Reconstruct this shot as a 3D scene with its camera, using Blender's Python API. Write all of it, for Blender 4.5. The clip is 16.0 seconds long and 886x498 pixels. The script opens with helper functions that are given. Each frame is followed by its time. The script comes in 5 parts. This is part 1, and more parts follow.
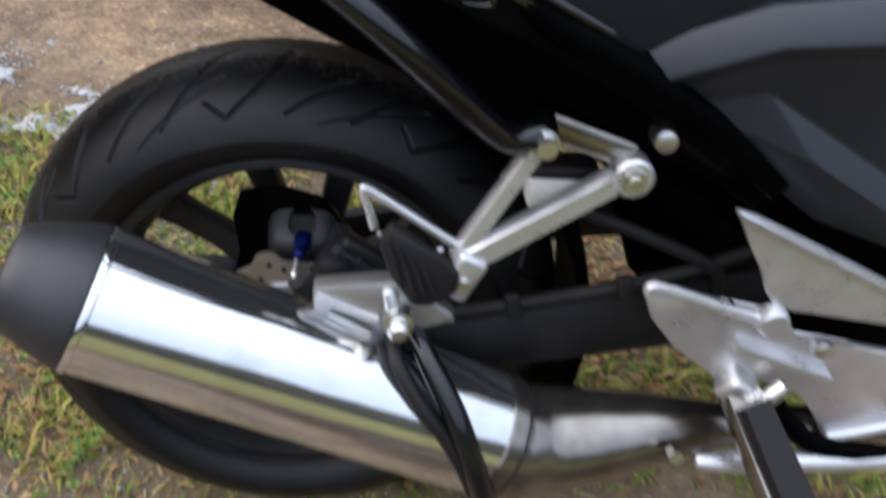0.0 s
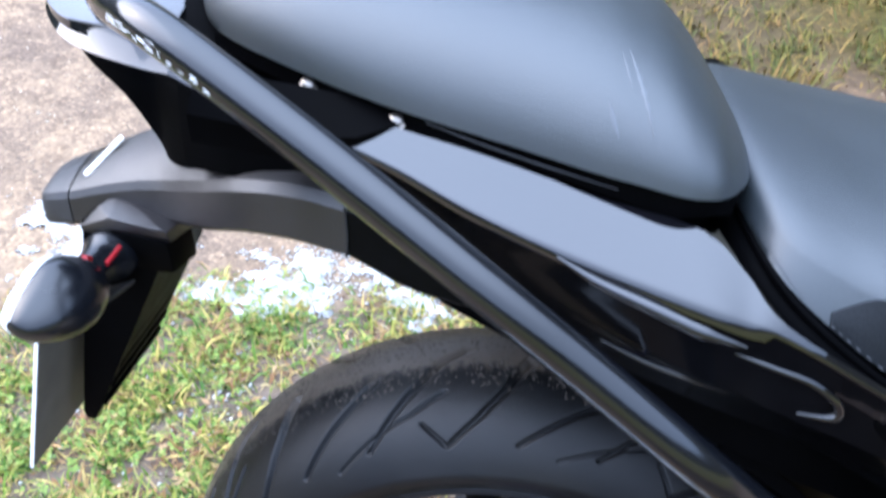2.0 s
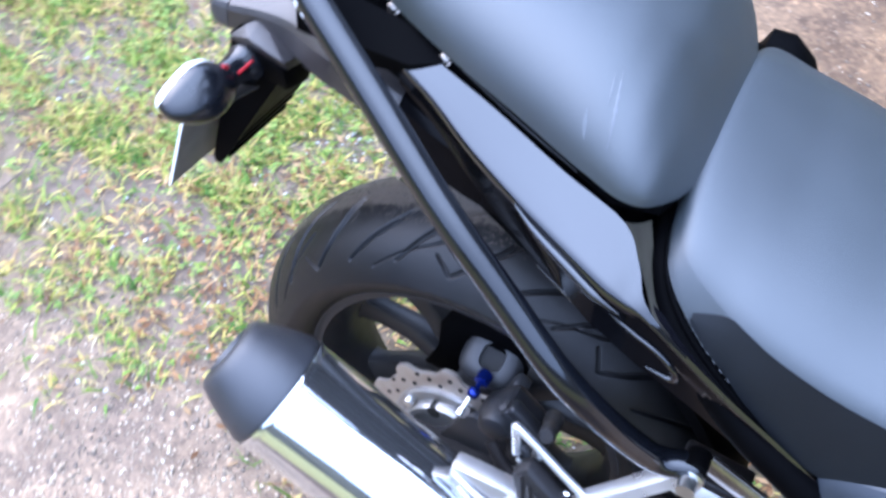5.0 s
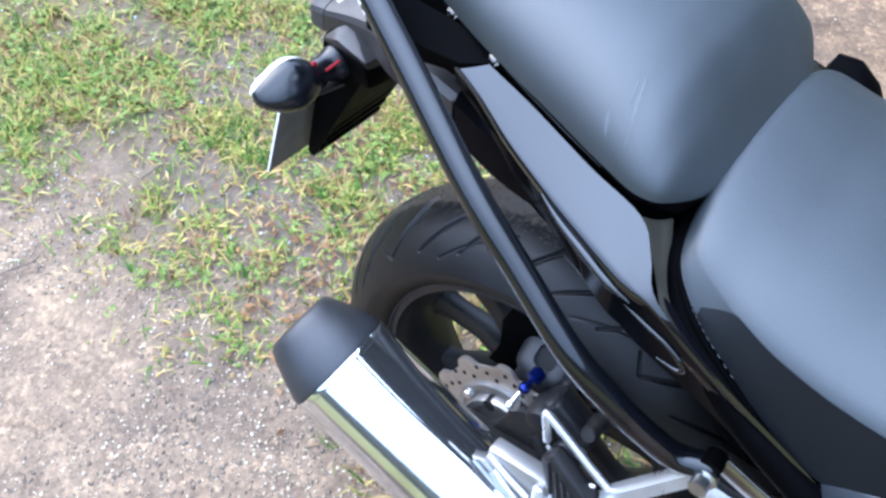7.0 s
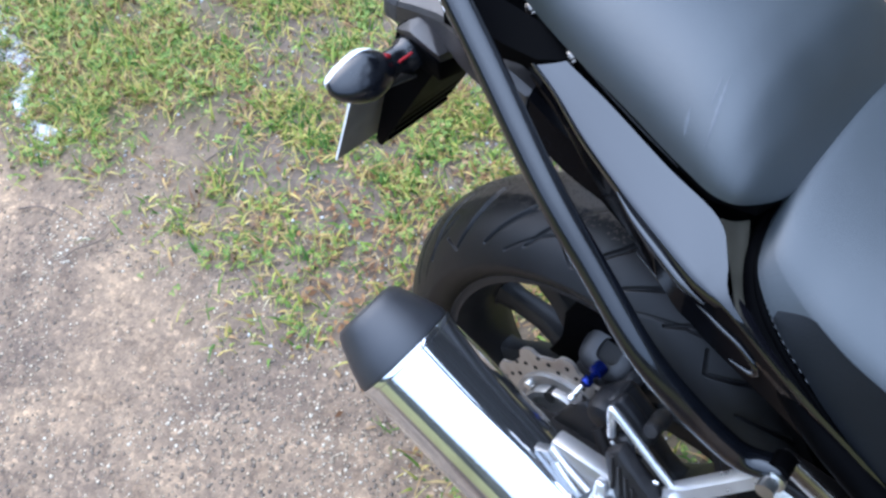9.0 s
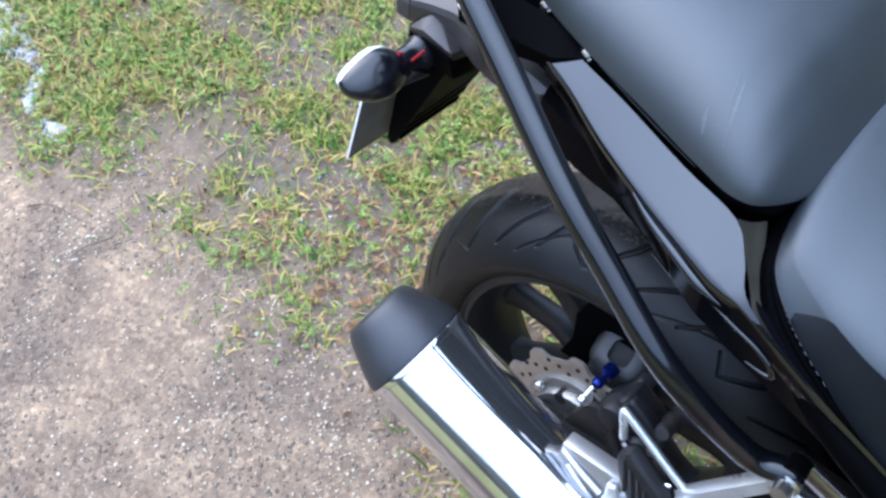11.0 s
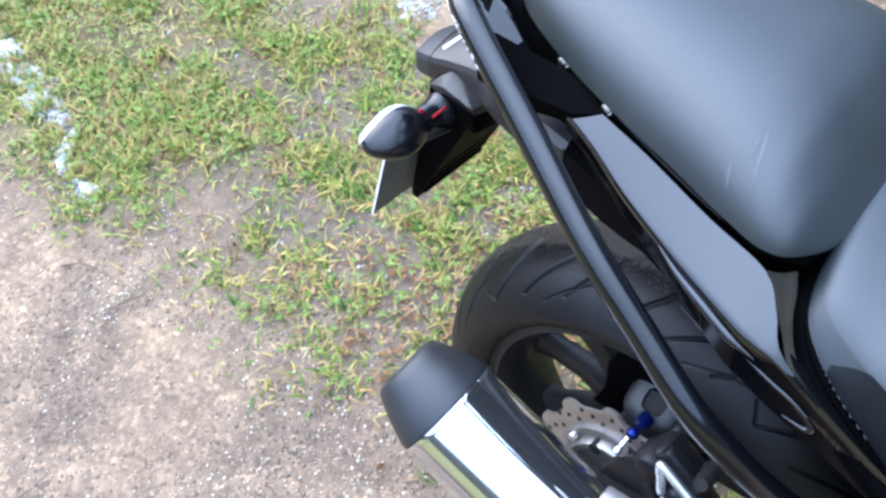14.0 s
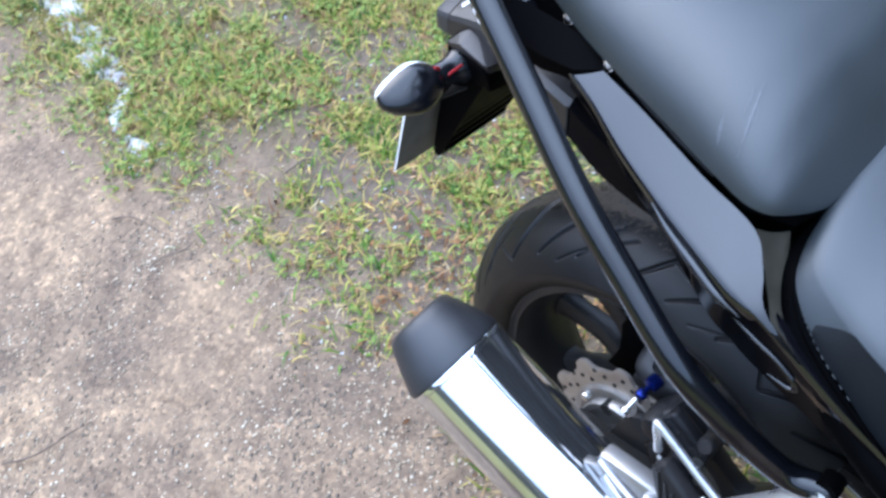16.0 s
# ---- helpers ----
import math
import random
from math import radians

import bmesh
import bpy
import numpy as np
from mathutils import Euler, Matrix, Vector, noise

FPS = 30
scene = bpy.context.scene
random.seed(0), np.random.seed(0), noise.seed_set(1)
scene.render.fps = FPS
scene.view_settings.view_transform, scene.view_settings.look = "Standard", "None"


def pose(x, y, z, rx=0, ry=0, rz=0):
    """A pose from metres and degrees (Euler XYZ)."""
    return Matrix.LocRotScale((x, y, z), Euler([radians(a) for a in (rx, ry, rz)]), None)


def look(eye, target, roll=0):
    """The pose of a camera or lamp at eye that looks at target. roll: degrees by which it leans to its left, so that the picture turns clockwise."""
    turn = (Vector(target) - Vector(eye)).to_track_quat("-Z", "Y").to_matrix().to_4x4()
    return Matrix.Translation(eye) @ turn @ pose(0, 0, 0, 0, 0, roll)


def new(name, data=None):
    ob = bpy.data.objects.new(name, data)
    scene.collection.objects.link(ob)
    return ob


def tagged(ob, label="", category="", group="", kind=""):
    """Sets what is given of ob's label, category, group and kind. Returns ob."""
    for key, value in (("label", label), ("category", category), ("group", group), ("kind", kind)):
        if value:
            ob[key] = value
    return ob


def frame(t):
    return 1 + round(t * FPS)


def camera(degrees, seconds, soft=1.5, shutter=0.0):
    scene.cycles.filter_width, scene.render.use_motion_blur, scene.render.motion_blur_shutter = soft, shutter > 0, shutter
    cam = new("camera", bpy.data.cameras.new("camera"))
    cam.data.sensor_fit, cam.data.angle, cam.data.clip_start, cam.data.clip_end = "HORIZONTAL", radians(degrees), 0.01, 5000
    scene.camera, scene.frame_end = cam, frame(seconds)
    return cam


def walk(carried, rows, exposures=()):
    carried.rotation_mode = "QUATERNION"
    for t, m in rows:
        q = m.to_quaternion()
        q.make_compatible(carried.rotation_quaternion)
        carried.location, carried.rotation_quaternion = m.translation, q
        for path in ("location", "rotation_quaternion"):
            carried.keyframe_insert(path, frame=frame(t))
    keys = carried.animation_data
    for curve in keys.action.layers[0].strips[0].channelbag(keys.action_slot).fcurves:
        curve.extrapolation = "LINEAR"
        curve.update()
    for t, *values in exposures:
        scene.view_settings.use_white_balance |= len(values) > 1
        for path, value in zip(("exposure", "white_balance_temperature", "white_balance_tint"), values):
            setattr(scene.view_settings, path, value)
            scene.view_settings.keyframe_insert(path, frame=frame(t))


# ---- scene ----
from mathutils.bvhtree import BVHTree

cam = camera(53.86, 16.0, soft=2.7, shutter=0.5)
EXPOSURES = [(0, 0.10, 6800, 15), (0.5, 0.42, 6700, 14), (1, 0.88, 6350, 14), (2, 1.42, 5700, 15), (3, 1.20, 5850, 11), (3.5, 1.28, 5900, 11), (4.5, 1.47, 5380, 20), (5, 1.60, 5350, 20), (7.5, 1.11, 5530, 13), (8.5, 0.88, 5570, 13), (13, 0.97, 5500, 15), (13.5, 1.11, 5550, 14), (14.5, 1.17, 5570, 13), (15.5, 1.06, 5570, 13), (16, 0.90, 5570, 13)]
PATH = [
    (0, look((0.1109, -0.6887, 1.0850), (0.1718, 0.0081, 0.3703), 4.01)),
    (0.3, look((0.1117, -0.5952, 1.0876), (0.1357, 0.1207, 0.3898), 3.09)),
    (0.5, look((0.1185, -0.5434, 1.0948), (0.1177, 0.1753, 0.3995), 2.09)),
    (0.8, look((0.1059, -0.4921, 1.0712), (0.1060, 0.2222, 0.3714), 1.10)),
    (1, look((0.1034, -0.4686, 1.0668), (0.0829, 0.2443, 0.3658), 0.14)),
    (1.2, look((0.0804, -0.4505, 1.0700), (0.0526, 0.2698, 0.3770), 0.20)),
    (1.5, look((0.0465, -0.4413, 1.0980), (-0.0194, 0.2890, 0.4181), -1.32)),
    (1.7, look((0.0404, -0.4206, 1.1172), (-0.0633, 0.2970, 0.4285), -2.75)),
    (2, look((0.0120, -0.4293, 1.1409), (-0.0889, 0.3171, 0.4831), -1.46)),
    (2.2, look((0.0113, -0.4171, 1.1611), (-0.1053, 0.3376, 0.5155), -2.07)),
    (2.5, look((0.0039, -0.4497, 1.1884), (-0.0995, 0.3188, 0.5569), -0.49)),
    (2.7, look((0.0068, -0.4465, 1.1946), (-0.0788, 0.3007, 0.5355), 1.23)),
    (3, look((0.0354, -0.3963, 1.2225), (-0.0566, 0.3200, 0.5308), 4.06)),
    (3.2, look((0.0526, -0.3509, 1.2589), (-0.1103, 0.3329, 0.5476), 4.61)),
    (3.5, look((0.0447, -0.3220, 1.3290), (-0.1447, 0.2756, 0.5499), 3.66)),
    (3.7, look((0.0428, -0.3257, 1.3390), (-0.1615, 0.2534, 0.5497), 3.60)),
    (4, look((0.0305, -0.3181, 1.3491), (-0.1552, 0.2152, 0.5238), 5.03)),
    (4.2, look((0.0256, -0.3314, 1.3385), (-0.1631, 0.1831, 0.5020), 2.79)),
    (4.5, look((0.0309, -0.3671, 1.3548), (-0.1210, 0.1360, 0.5040), 3.98)),
    (4.7, look((0.0713, -0.3971, 1.3475), (-0.1004, 0.1111, 0.5035), 3.71)),
    (5, look((0.1387, -0.4204, 1.3588), (-0.0843, 0.0465, 0.5031), 3.48)),
    (5.2, look((0.1847, -0.4411, 1.3553), (-0.0905, 0.0290, 0.5166), 2.54)),
    (7.5, look((0.2503, -0.4330, 1.3914), (-0.1379, -0.0395, 0.5581), -7.71)),
    (8, look((0.2462, -0.4398, 1.3910), (-0.1591, -0.0669, 0.5563), -9.58)),
    (8.5, look((0.2417, -0.4380, 1.3920), (-0.1650, -0.0765, 0.5530), -9.60)),
    (9, look((0.2302, -0.4425, 1.4003), (-0.1775, -0.0813, 0.5617), -9.65)),
    (11.5, look((0.2238, -0.4462, 1.3951), (-0.1932, -0.0893, 0.5592), -10.05)),
    (12, look((0.2241, -0.4420, 1.4000), (-0.2056, -0.0754, 0.5748), -10.66)),
    (12.5, look((0.2292, -0.4284, 1.3962), (-0.1756, -0.0373, 0.5697), -8.87)),
    (13, look((0.2272, -0.4241, 1.4005), (-0.1726, -0.0311, 0.5724), -10.07)),
    (13.5, look((0.2211, -0.4245, 1.4039), (-0.2174, -0.0369, 0.5930), -11.67)),
    (14, look((0.2163, -0.4306, 1.4041), (-0.2433, -0.0657, 0.5944), -13.73)),
    (14.5, look((0.2210, -0.4234, 1.4031), (-0.2464, -0.0734, 0.5913), -15.01)),
    (15, look((0.2564, -0.3911, 1.3969), (-0.1978, -0.0304, 0.5823), -14.49)),
    (15.5, look((0.2637, -0.3965, 1.4007), (-0.2137, -0.0581, 0.5898), -16.57)),
    (16, look((0.2727, -0.4103, 1.4000), (-0.2229, -0.1158, 0.5829), -18.33)),
]
walk(cam, PATH, EXPOSURES)


# ---- light ----
world = bpy.data.worlds.new("sky")
scene.world = world
world.use_nodes = True
wn = world.node_tree.nodes
sky = wn.new("ShaderNodeTexSky")
sky.sky_type, sky.sun_disc = "NISHITA", False
sky.sun_elevation, sky.sun_rotation = radians(38), radians(-82)
sky.air_density, sky.dust_density, sky.ozone_density = 1.0, 2.2, 1.0
wn["Background"].inputs["Strength"].default_value = 0.15
# a high white overcast over the blue, brighter towards the zenith
wco, wsep = wn.new("ShaderNodeTexCoord"), wn.new("ShaderNodeSeparateXYZ")
cloud = wn.new("ShaderNodeValToRGB")
cloud.color_ramp.elements[0].color = (1.5, 1.75, 2.1, 1)
cloud.color_ramp.elements[1].color = (6.2, 7.1, 8.3, 1)
cloud.color_ramp.elements[1].position = 0.60
zenith = cloud.color_ramp.elements.new(0.96)
zenith.color = (14.5, 16.7, 19.6, 1)
veil = wn.new("ShaderNodeMix")
veil.data_type, veil.blend_type = "RGBA", "ADD"
veil.inputs["Factor"].default_value = 1.0
wlink = world.node_tree.links.new
wlink(wco.outputs["Generated"], wsep.inputs["Vector"])
wlink(wsep.outputs["Z"], cloud.inputs["Fac"])
wlink(sky.outputs["Color"], veil.inputs["A"])
wlink(cloud.outputs["Color"], veil.inputs["B"])
wlink(veil.outputs["Result"], wn["Background"].inputs["Color"])
sun = new("sun", bpy.data.lights.new("sun", "SUN"))
sun.data.energy, sun.data.angle, sun.data.color = 1.0, radians(65), (1.0, 0.98, 0.96)
sun.matrix_world = look((-3.90, 0.55, 3.08), (0, 0, 0))


# ---- materials ----
def material(name, base, rough=0.5, metal=0.0, vary=0.15, scale=40.0, bump=0.0, bump_scale=400.0, stain=None, stain_scale=6.0,
             stain_amount=0.0, coat=0.0, spec=0.5, rough_vary=0.1):
    m = bpy.data.materials.new(name)
    m.use_nodes = True
    nt = m.node_tree
    n, link = nt.nodes, nt.links.new
    b = n["Principled BSDF"]
    b.inputs["Metallic"].default_value = metal
    b.inputs["Coat Weight"].default_value = coat
    b.inputs["Specular IOR Level"].default_value = spec
    co = n.new("ShaderNodeTexCoord")
    fine = n.new("ShaderNodeTexNoise")
    fine.inputs["Scale"].default_value, fine.inputs["Detail"].default_value = scale, 5
    link(co.outputs["Object"], fine.inputs["Vector"])
    ramp = n.new("ShaderNodeValToRGB")
    ramp.color_ramp.elements[0].position, ramp.color_ramp.elements[1].position = 0.3, 0.7
    ramp.color_ramp.elements[0].color = (*[c * (1 - vary) for c in base], 1)
    ramp.color_ramp.elements[1].color = (*[min(1, c * (1 + vary)) for c in base], 1)
    link(fine.outputs["Fac"], ramp.inputs["Fac"])
    colour = ramp.outputs["Color"]
    if stain:
        big = n.new("ShaderNodeTexNoise")
        big.inputs["Scale"].default_value, big.inputs["Detail"].default_value = stain_scale, 8
        link(co.outputs["Object"], big.inputs["Vector"])
        cut = n.new("ShaderNodeMapRange")
        cut.inputs["From Min"].default_value, cut.inputs["From Max"].default_value = 0.5, 0.72
        cut.inputs["To Max"].default_value = stain_amount
        link(big.outputs["Fac"], cut.inputs["Value"])
        mix = n.new("ShaderNodeMix")
        mix.data_type = "RGBA"
        link(cut.outputs["Result"], mix.inputs["Factor"])
        link(colour, mix.inputs["A"])
        mix.inputs["B"].default_value = (*stain, 1)
        colour = mix.outputs["Result"]
    link(colour, b.inputs["Base Color"])
    rv = n.new("ShaderNodeMapRange")
    rv.inputs["To Min"].default_value, rv.inputs["To Max"].default_value = max(0.02, rough - rough_vary), min(1, rough + rough_vary)
    link(fine.outputs["Fac"], rv.inputs["Value"])
    link(rv.outputs["Result"], b.inputs["Roughness"])
    if bump:
        grain = n.new("ShaderNodeTexNoise")
        grain.inputs["Scale"].default_value, grain.inputs["Detail"].default_value = bump_scale, 3
        link(co.outputs["Object"], grain.inputs["Vector"])
        bm_ = n.new("ShaderNodeBump")
        bm_.inputs["Strength"].default_value, bm_.inputs["Distance"].default_value = bump, 0.001
        link(grain.outputs["Fac"], bm_.inputs["Height"])
        link(bm_.outputs["Normal"], b.inputs["Normal"])
    return m


RUBBER = material("tyre_rubber", (0.0036, 0.0037, 0.0042), 0.40, spec=0.28, bump=0.4, bump_scale=900, stain=(0.014, 0.0120, 0.0105), stain_scale=9, stain_amount=0.4)


def muddy_crown(m):
    """Dried mud in patches along the middle of the tread."""
    n, link = m.node_tree.nodes, m.node_tree.links.new
    b = n["Principled BSDF"]
    co = n.new("ShaderNodeTexCoord")
    sep = n.new("ShaderNodeSeparateXYZ")
    link(co.outputs["Object"], sep.inputs["Vector"])
    away = n.new("ShaderNodeMath")
    away.operation = "ABSOLUTE"
    link(sep.outputs["Y"], away.inputs[0])
    band = n.new("ShaderNodeMapRange")
    band.inputs["From Min"].default_value, band.inputs["From Max"].default_value = 0.050, 0.004
    link(away.outputs["Value"], band.inputs["Value"])
    t = n.new("ShaderNodeTexNoise")
    t.inputs["Scale"].default_value, t.inputs["Detail"].default_value, t.inputs["Roughness"].default_value = 120, 8, 0.8
    link(co.outputs["Object"], t.inputs["Vector"])
    add = n.new("ShaderNodeMath")
    link(t.outputs["Fac"], add.inputs[0])
    link(band.outputs["Result"], add.inputs[1])
    cut = n.new("ShaderNodeMapRange")
    cut.inputs["From Min"].default_value, cut.inputs["From Max"].default_value, cut.inputs["To Max"].default_value = 0.98, 1.12, 0.8
    link(add.outputs["Value"], cut.inputs["Value"])
    mix = n.new("ShaderNodeMix")
    mix.data_type = "RGBA"
    link(cut.outputs["Result"], mix.inputs["Factor"])
    link(b.inputs["Base Color"].links[0].from_socket, mix.inputs["A"])
    mix.inputs["B"].default_value = (0.085, 0.068, 0.052, 1)
    link(mix.outputs["Result"], b.inputs["Base Color"])


muddy_crown(RUBBER)
RIM = material("rim_paint", (0.0115, 0.0115, 0.0125), 0.45, metal=0.1, spec=0.35, bump=0.2, stain=(0.032, 0.026, 0.021), stain_amount=0.6)
HUB = material("cast_grey", (0.028, 0.0285, 0.031), 0.5, metal=0.3, bump=0.3, stain=(0.04, 0.034, 0.028), stain_scale=20, stain_amount=0.6)
CHROME = material("polished_steel", (0.75, 0.765, 0.78), 0.085, metal=0.97, vary=0.05, scale=15, rough_vary=0.045, stain=(0.58, 0.58, 0.57), stain_scale=22, stain_amount=0.6)
STEEL = material("dull_steel", (0.27, 0.25, 0.225), 0.22, metal=0.95, bump=0.10, bump_scale=60, stain=(0.075, 0.058, 0.043), stain_scale=16, stain_amount=0.75, scale=25, rough_vary=0.10)
BOLT = material("zinc_bolt", (0.62, 0.62, 0.6), 0.3, metal=1.0)
SILVER = material("silver_alloy", (0.62, 0.62, 0.63), 0.30, metal=0.80, vary=0.07, bump=0.25, bump_scale=700, stain=(0.50, 0.48, 0.45), stain_scale=25, stain_amount=0.2)
GLOSS = material("gloss_black_paint", (0.003, 0.003, 0.004), 0.045, vary=0.1, coat=0.60, spec=0.5, rough_vary=0.02)
SHELL = material("indicator_shell", (0.004, 0.0045, 0.006), 0.24, vary=0.1)
SATIN = material("satin_black_paint", (0.003, 0.0035, 0.0048), 0.17, vary=0.2, bump=0.05, bump_scale=500, rough_vary=0.05, coat=0.25, spec=0.45)
ALLOY = material("pale_alloy", (0.33, 0.325, 0.32), 0.34, metal=0.75, vary=0.08, bump=0.2, bump_scale=600, stain=(0.30, 0.26, 0.22), stain_scale=40, stain_amount=0.5)
FENDER_GREY = material("fender_plastic", (0.0085, 0.0075, 0.0082), 0.40, vary=0.12, bump=0.4, bump_scale=800, spec=0.62, stain=(0.026, 0.021, 0.020), stain_scale=9, stain_amount=0.6)
# specular cut low, so that the flank looks as if it mirrored dark surroundings
FLANK = material("low_gloss_black", (0.0022, 0.0022, 0.0027), 0.12, vary=0.2, bump=0.04, bump_scale=120, spec=0.04, rough_vary=0.05)
PLASTIC = material("black_plastic", (0.0095, 0.0088, 0.009), 0.5, vary=0.15, bump=0.5, bump_scale=700, spec=0.25, stain=(0.026, 0.021, 0.0195), stain_scale=12, stain_amount=0.5)
CAP = material("cap_plastic", (0.0150, 0.0160, 0.0190), 0.46, vary=0.1, bump=0.3, bump_scale=900, spec=0.55)
VINYL = material("seat_vinyl", (0.0155, 0.0205, 0.0235), 0.45, vary=0.06, scale=18, bump=0.35, bump_scale=1100, spec=0.78, stain=(0.021, 0.024, 0.028), stain_scale=7, stain_amount=0.3, rough_vary=0.05)
SEAT_SIDE = material("seat_side_vinyl", (0.0042, 0.0052, 0.0066), 0.55, vary=0.08, scale=30, bump=0.5, bump_scale=900, spec=0.22)
OLIVE = material("olive_plastic", (0.042, 0.038, 0.028), 0.42, vary=0.2, bump=0.2, bump_scale=500, stain=(0.020, 0.018, 0.014), stain_scale=30, stain_amount=0.6)
COVER = material("grey_side_panel", (0.010, 0.013, 0.018), 0.38, vary=0.06, bump=0.15, bump_scale=800)
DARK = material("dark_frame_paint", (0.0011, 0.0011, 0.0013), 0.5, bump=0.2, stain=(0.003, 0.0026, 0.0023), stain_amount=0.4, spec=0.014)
DISC = material("brake_disc_steel", (0.42, 0.385, 0.345), 0.42, metal=0.75, vary=0.08, stain=(0.27, 0.20, 0.145), stain_scale=30, stain_amount=0.5)
CALIPER = material("caliper_grey", (0.014, 0.0145, 0.0165), 0.45, metal=0.15, spec=0.35, bump=0.4, bump_scale=500, stain=(0.04, 0.033, 0.027), stain_scale=22, stain_amount=0.7)
BLUE = material("blue_anodised", (0.008, 0.018, 0.15), 0.25, metal=0.8)
HOLE = material("hole_black", (0.006, 0.006, 0.006), 0.8)
WHITE = material("white_plastic", (0.62, 0.62, 0.58), 0.4, vary=0.08, stain=(0.45, 0.4, 0.28), stain_scale=30, stain_amount=0.5)
RED = material("red_lens", (0.24, 0.012, 0.016), 0.25)
LENS = material("clear_lens", (0.60, 0.61, 0.63), 0.12, vary=0.05)
PLATE = material("plate_back", (0.115, 0.105, 0.088), 0.6, spec=0.15, stain=(0.14, 0.12, 0.09), stain_scale=15, stain_amount=0.6)
STICKER = material("white_print", (0.75, 0.75, 0.74), 0.5)
THREAD = material("seam_thread", (0.045, 0.047, 0.050), 0.8)
SCUFF = material("vinyl_scuff", (0.058, 0.064, 0.070), 0.6)
CHIP = material("bare_metal_chip", (0.66, 0.66, 0.66), 0.45)


# ---- mesh helpers ----
def part(name, bm, mat, parent=None, label="", smooth=40):
    me = bpy.data.meshes.new(name)
    bmesh.ops.recalc_face_normals(bm, faces=bm.faces)
    for f in bm.faces:
        f.smooth = True
    for e in bm.edges:
        if len(e.link_faces) == 2 and e.calc_face_angle(0) > radians(smooth):
            e.smooth = False
    bm.to_mesh(me)
    bm.free()
    me.materials.append(mat)
    ob = new(name, me)
    if parent:
        ob.parent = parent
    if label:
        tagged(ob, label)
    return ob


def loft(rings, cap=True, bm=None):
    bm = bm or bmesh.new()
    rows = [[bm.verts.new(p) for p in ring] for ring in rings]
    k = len(rows[0])
    for a, b in zip(rows, rows[1:]):
        for i in range(k):
            bm.faces.new((a[i], a[(i + 1) % k], b[(i + 1) % k], b[i]))
    if cap:
        bm.faces.new(rows[0][::-1])
        bm.faces.new(rows[-1])
    return bm


def curve(points, n=8):
    """A smooth line through the points (Catmull-Rom)."""
    p = [Vector(q) for q in points]
    p = [p[0] * 2 - p[1]] + p + [p[-1] * 2 - p[-2]]
    out = []
    for i in range(1, len(p) - 2):
        a, b, c, d = p[i - 1:i + 3]
        for j in range(n):
            t = j / n
            out.append(0.5 * (2 * b + (c - a) * t + (2 * a - 5 * b + 4 * c - d) * t * t + (3 * b - a - 3 * c + d) * t ** 3))
    return out + [p[-2]]


def tube(points, radius, seg=14, n=8, flat=1.0, bm=None, smooth=True, round_ends=False):
    """A tube along a smooth line; radius is one number or one for each point."""
    radii = radius if isinstance(radius, (list, tuple)) else [radius] * len(points)
    line = curve(points, n) if smooth else [Vector(q) for q in points]
    step = n if smooth else 1
    rs = [radii[min(i // step, len(radii) - 1)] * (1 - (i % step) / step) + radii[min(i // step + 1, len(radii) - 1)] * ((i % step) / step)
          for i in range(len(line))]
    if round_ends:
        d0, d1 = (line[0] - line[1]).normalized(), (line[-1] - line[-2]).normalized()
        line = [line[0] + d0 * rs[0] * 0.45, line[0] + d0 * rs[0] * 0.3] + line + [line[-1] + d1 * rs[-1] * 0.3, line[-1] + d1 * rs[-1] * 0.45]
        rs = [rs[0] * 0.55, rs[0] * 0.85] + rs + [rs[-1] * 0.85, rs[-1] * 0.55]
    side = None
    rings = []
    for i, p in enumerate(line):
        d = (line[min(i + 1, len(line) - 1)] - line[max(i - 1, 0)]).normalized()
        side = (side - d * side.dot(d)).normalized() if side else d.orthogonal().normalized()
        up = d.cross(side)
        rings.append([p + side * math.cos(a) * rs[i] + up * math.sin(a) * rs[i] * flat for a in (2 * math.pi * k / seg for k in range(seg))])
    return loft(rings, bm=bm)


def turned(profile, origin, axis, seg=48, cap=True, bm=None):
    """A body of revolution: profile of (distance along the axis, radius)."""
    axis = Vector(axis).normalized()
    side = axis.orthogonal().normalized()
    up = axis.cross(side)
    origin = Vector(origin)
    return loft([[origin + axis * s + (side * math.cos(a) + up * math.sin(a)) * max(r, 1e-5) for a in (2 * math.pi * k / seg for k in range(seg))]
                 for s, r in profile], cap, bm)


def plate(outline, y0, y1, bevel=0.003, bm=None, shear=0.0):
    """A flat plate: its outline of (x, z), from y0 to y1, with bevelled edges. shear: how far y shifts for each metre of x."""
    own = bmesh.new()
    a = [own.verts.new((x, y0 + shear * (x - outline[0][0]), z)) for x, z in outline]
    b = [own.verts.new((x, y1 + shear * (x - outline[0][0]), z)) for x, z in outline]
    k = len(a)
    own.faces.new(a)
    own.faces.new(b[::-1])
    for i in range(k):
        own.faces.new((a[i], b[i], b[(i + 1) % k], a[(i + 1) % k]))
    if bevel:
        bmesh.ops.bevel(own, geom=own.edges[:], offset=bevel, segments=2, profile=0.5, affect="EDGES", clamp_overlap=True)
    if bm is None:
        return own
    me = bpy.data.meshes.new("joined")
    own.to_mesh(me)
    own.free()
    bm.from_mesh(me)
    bpy.data.meshes.remove(me)
    return bm


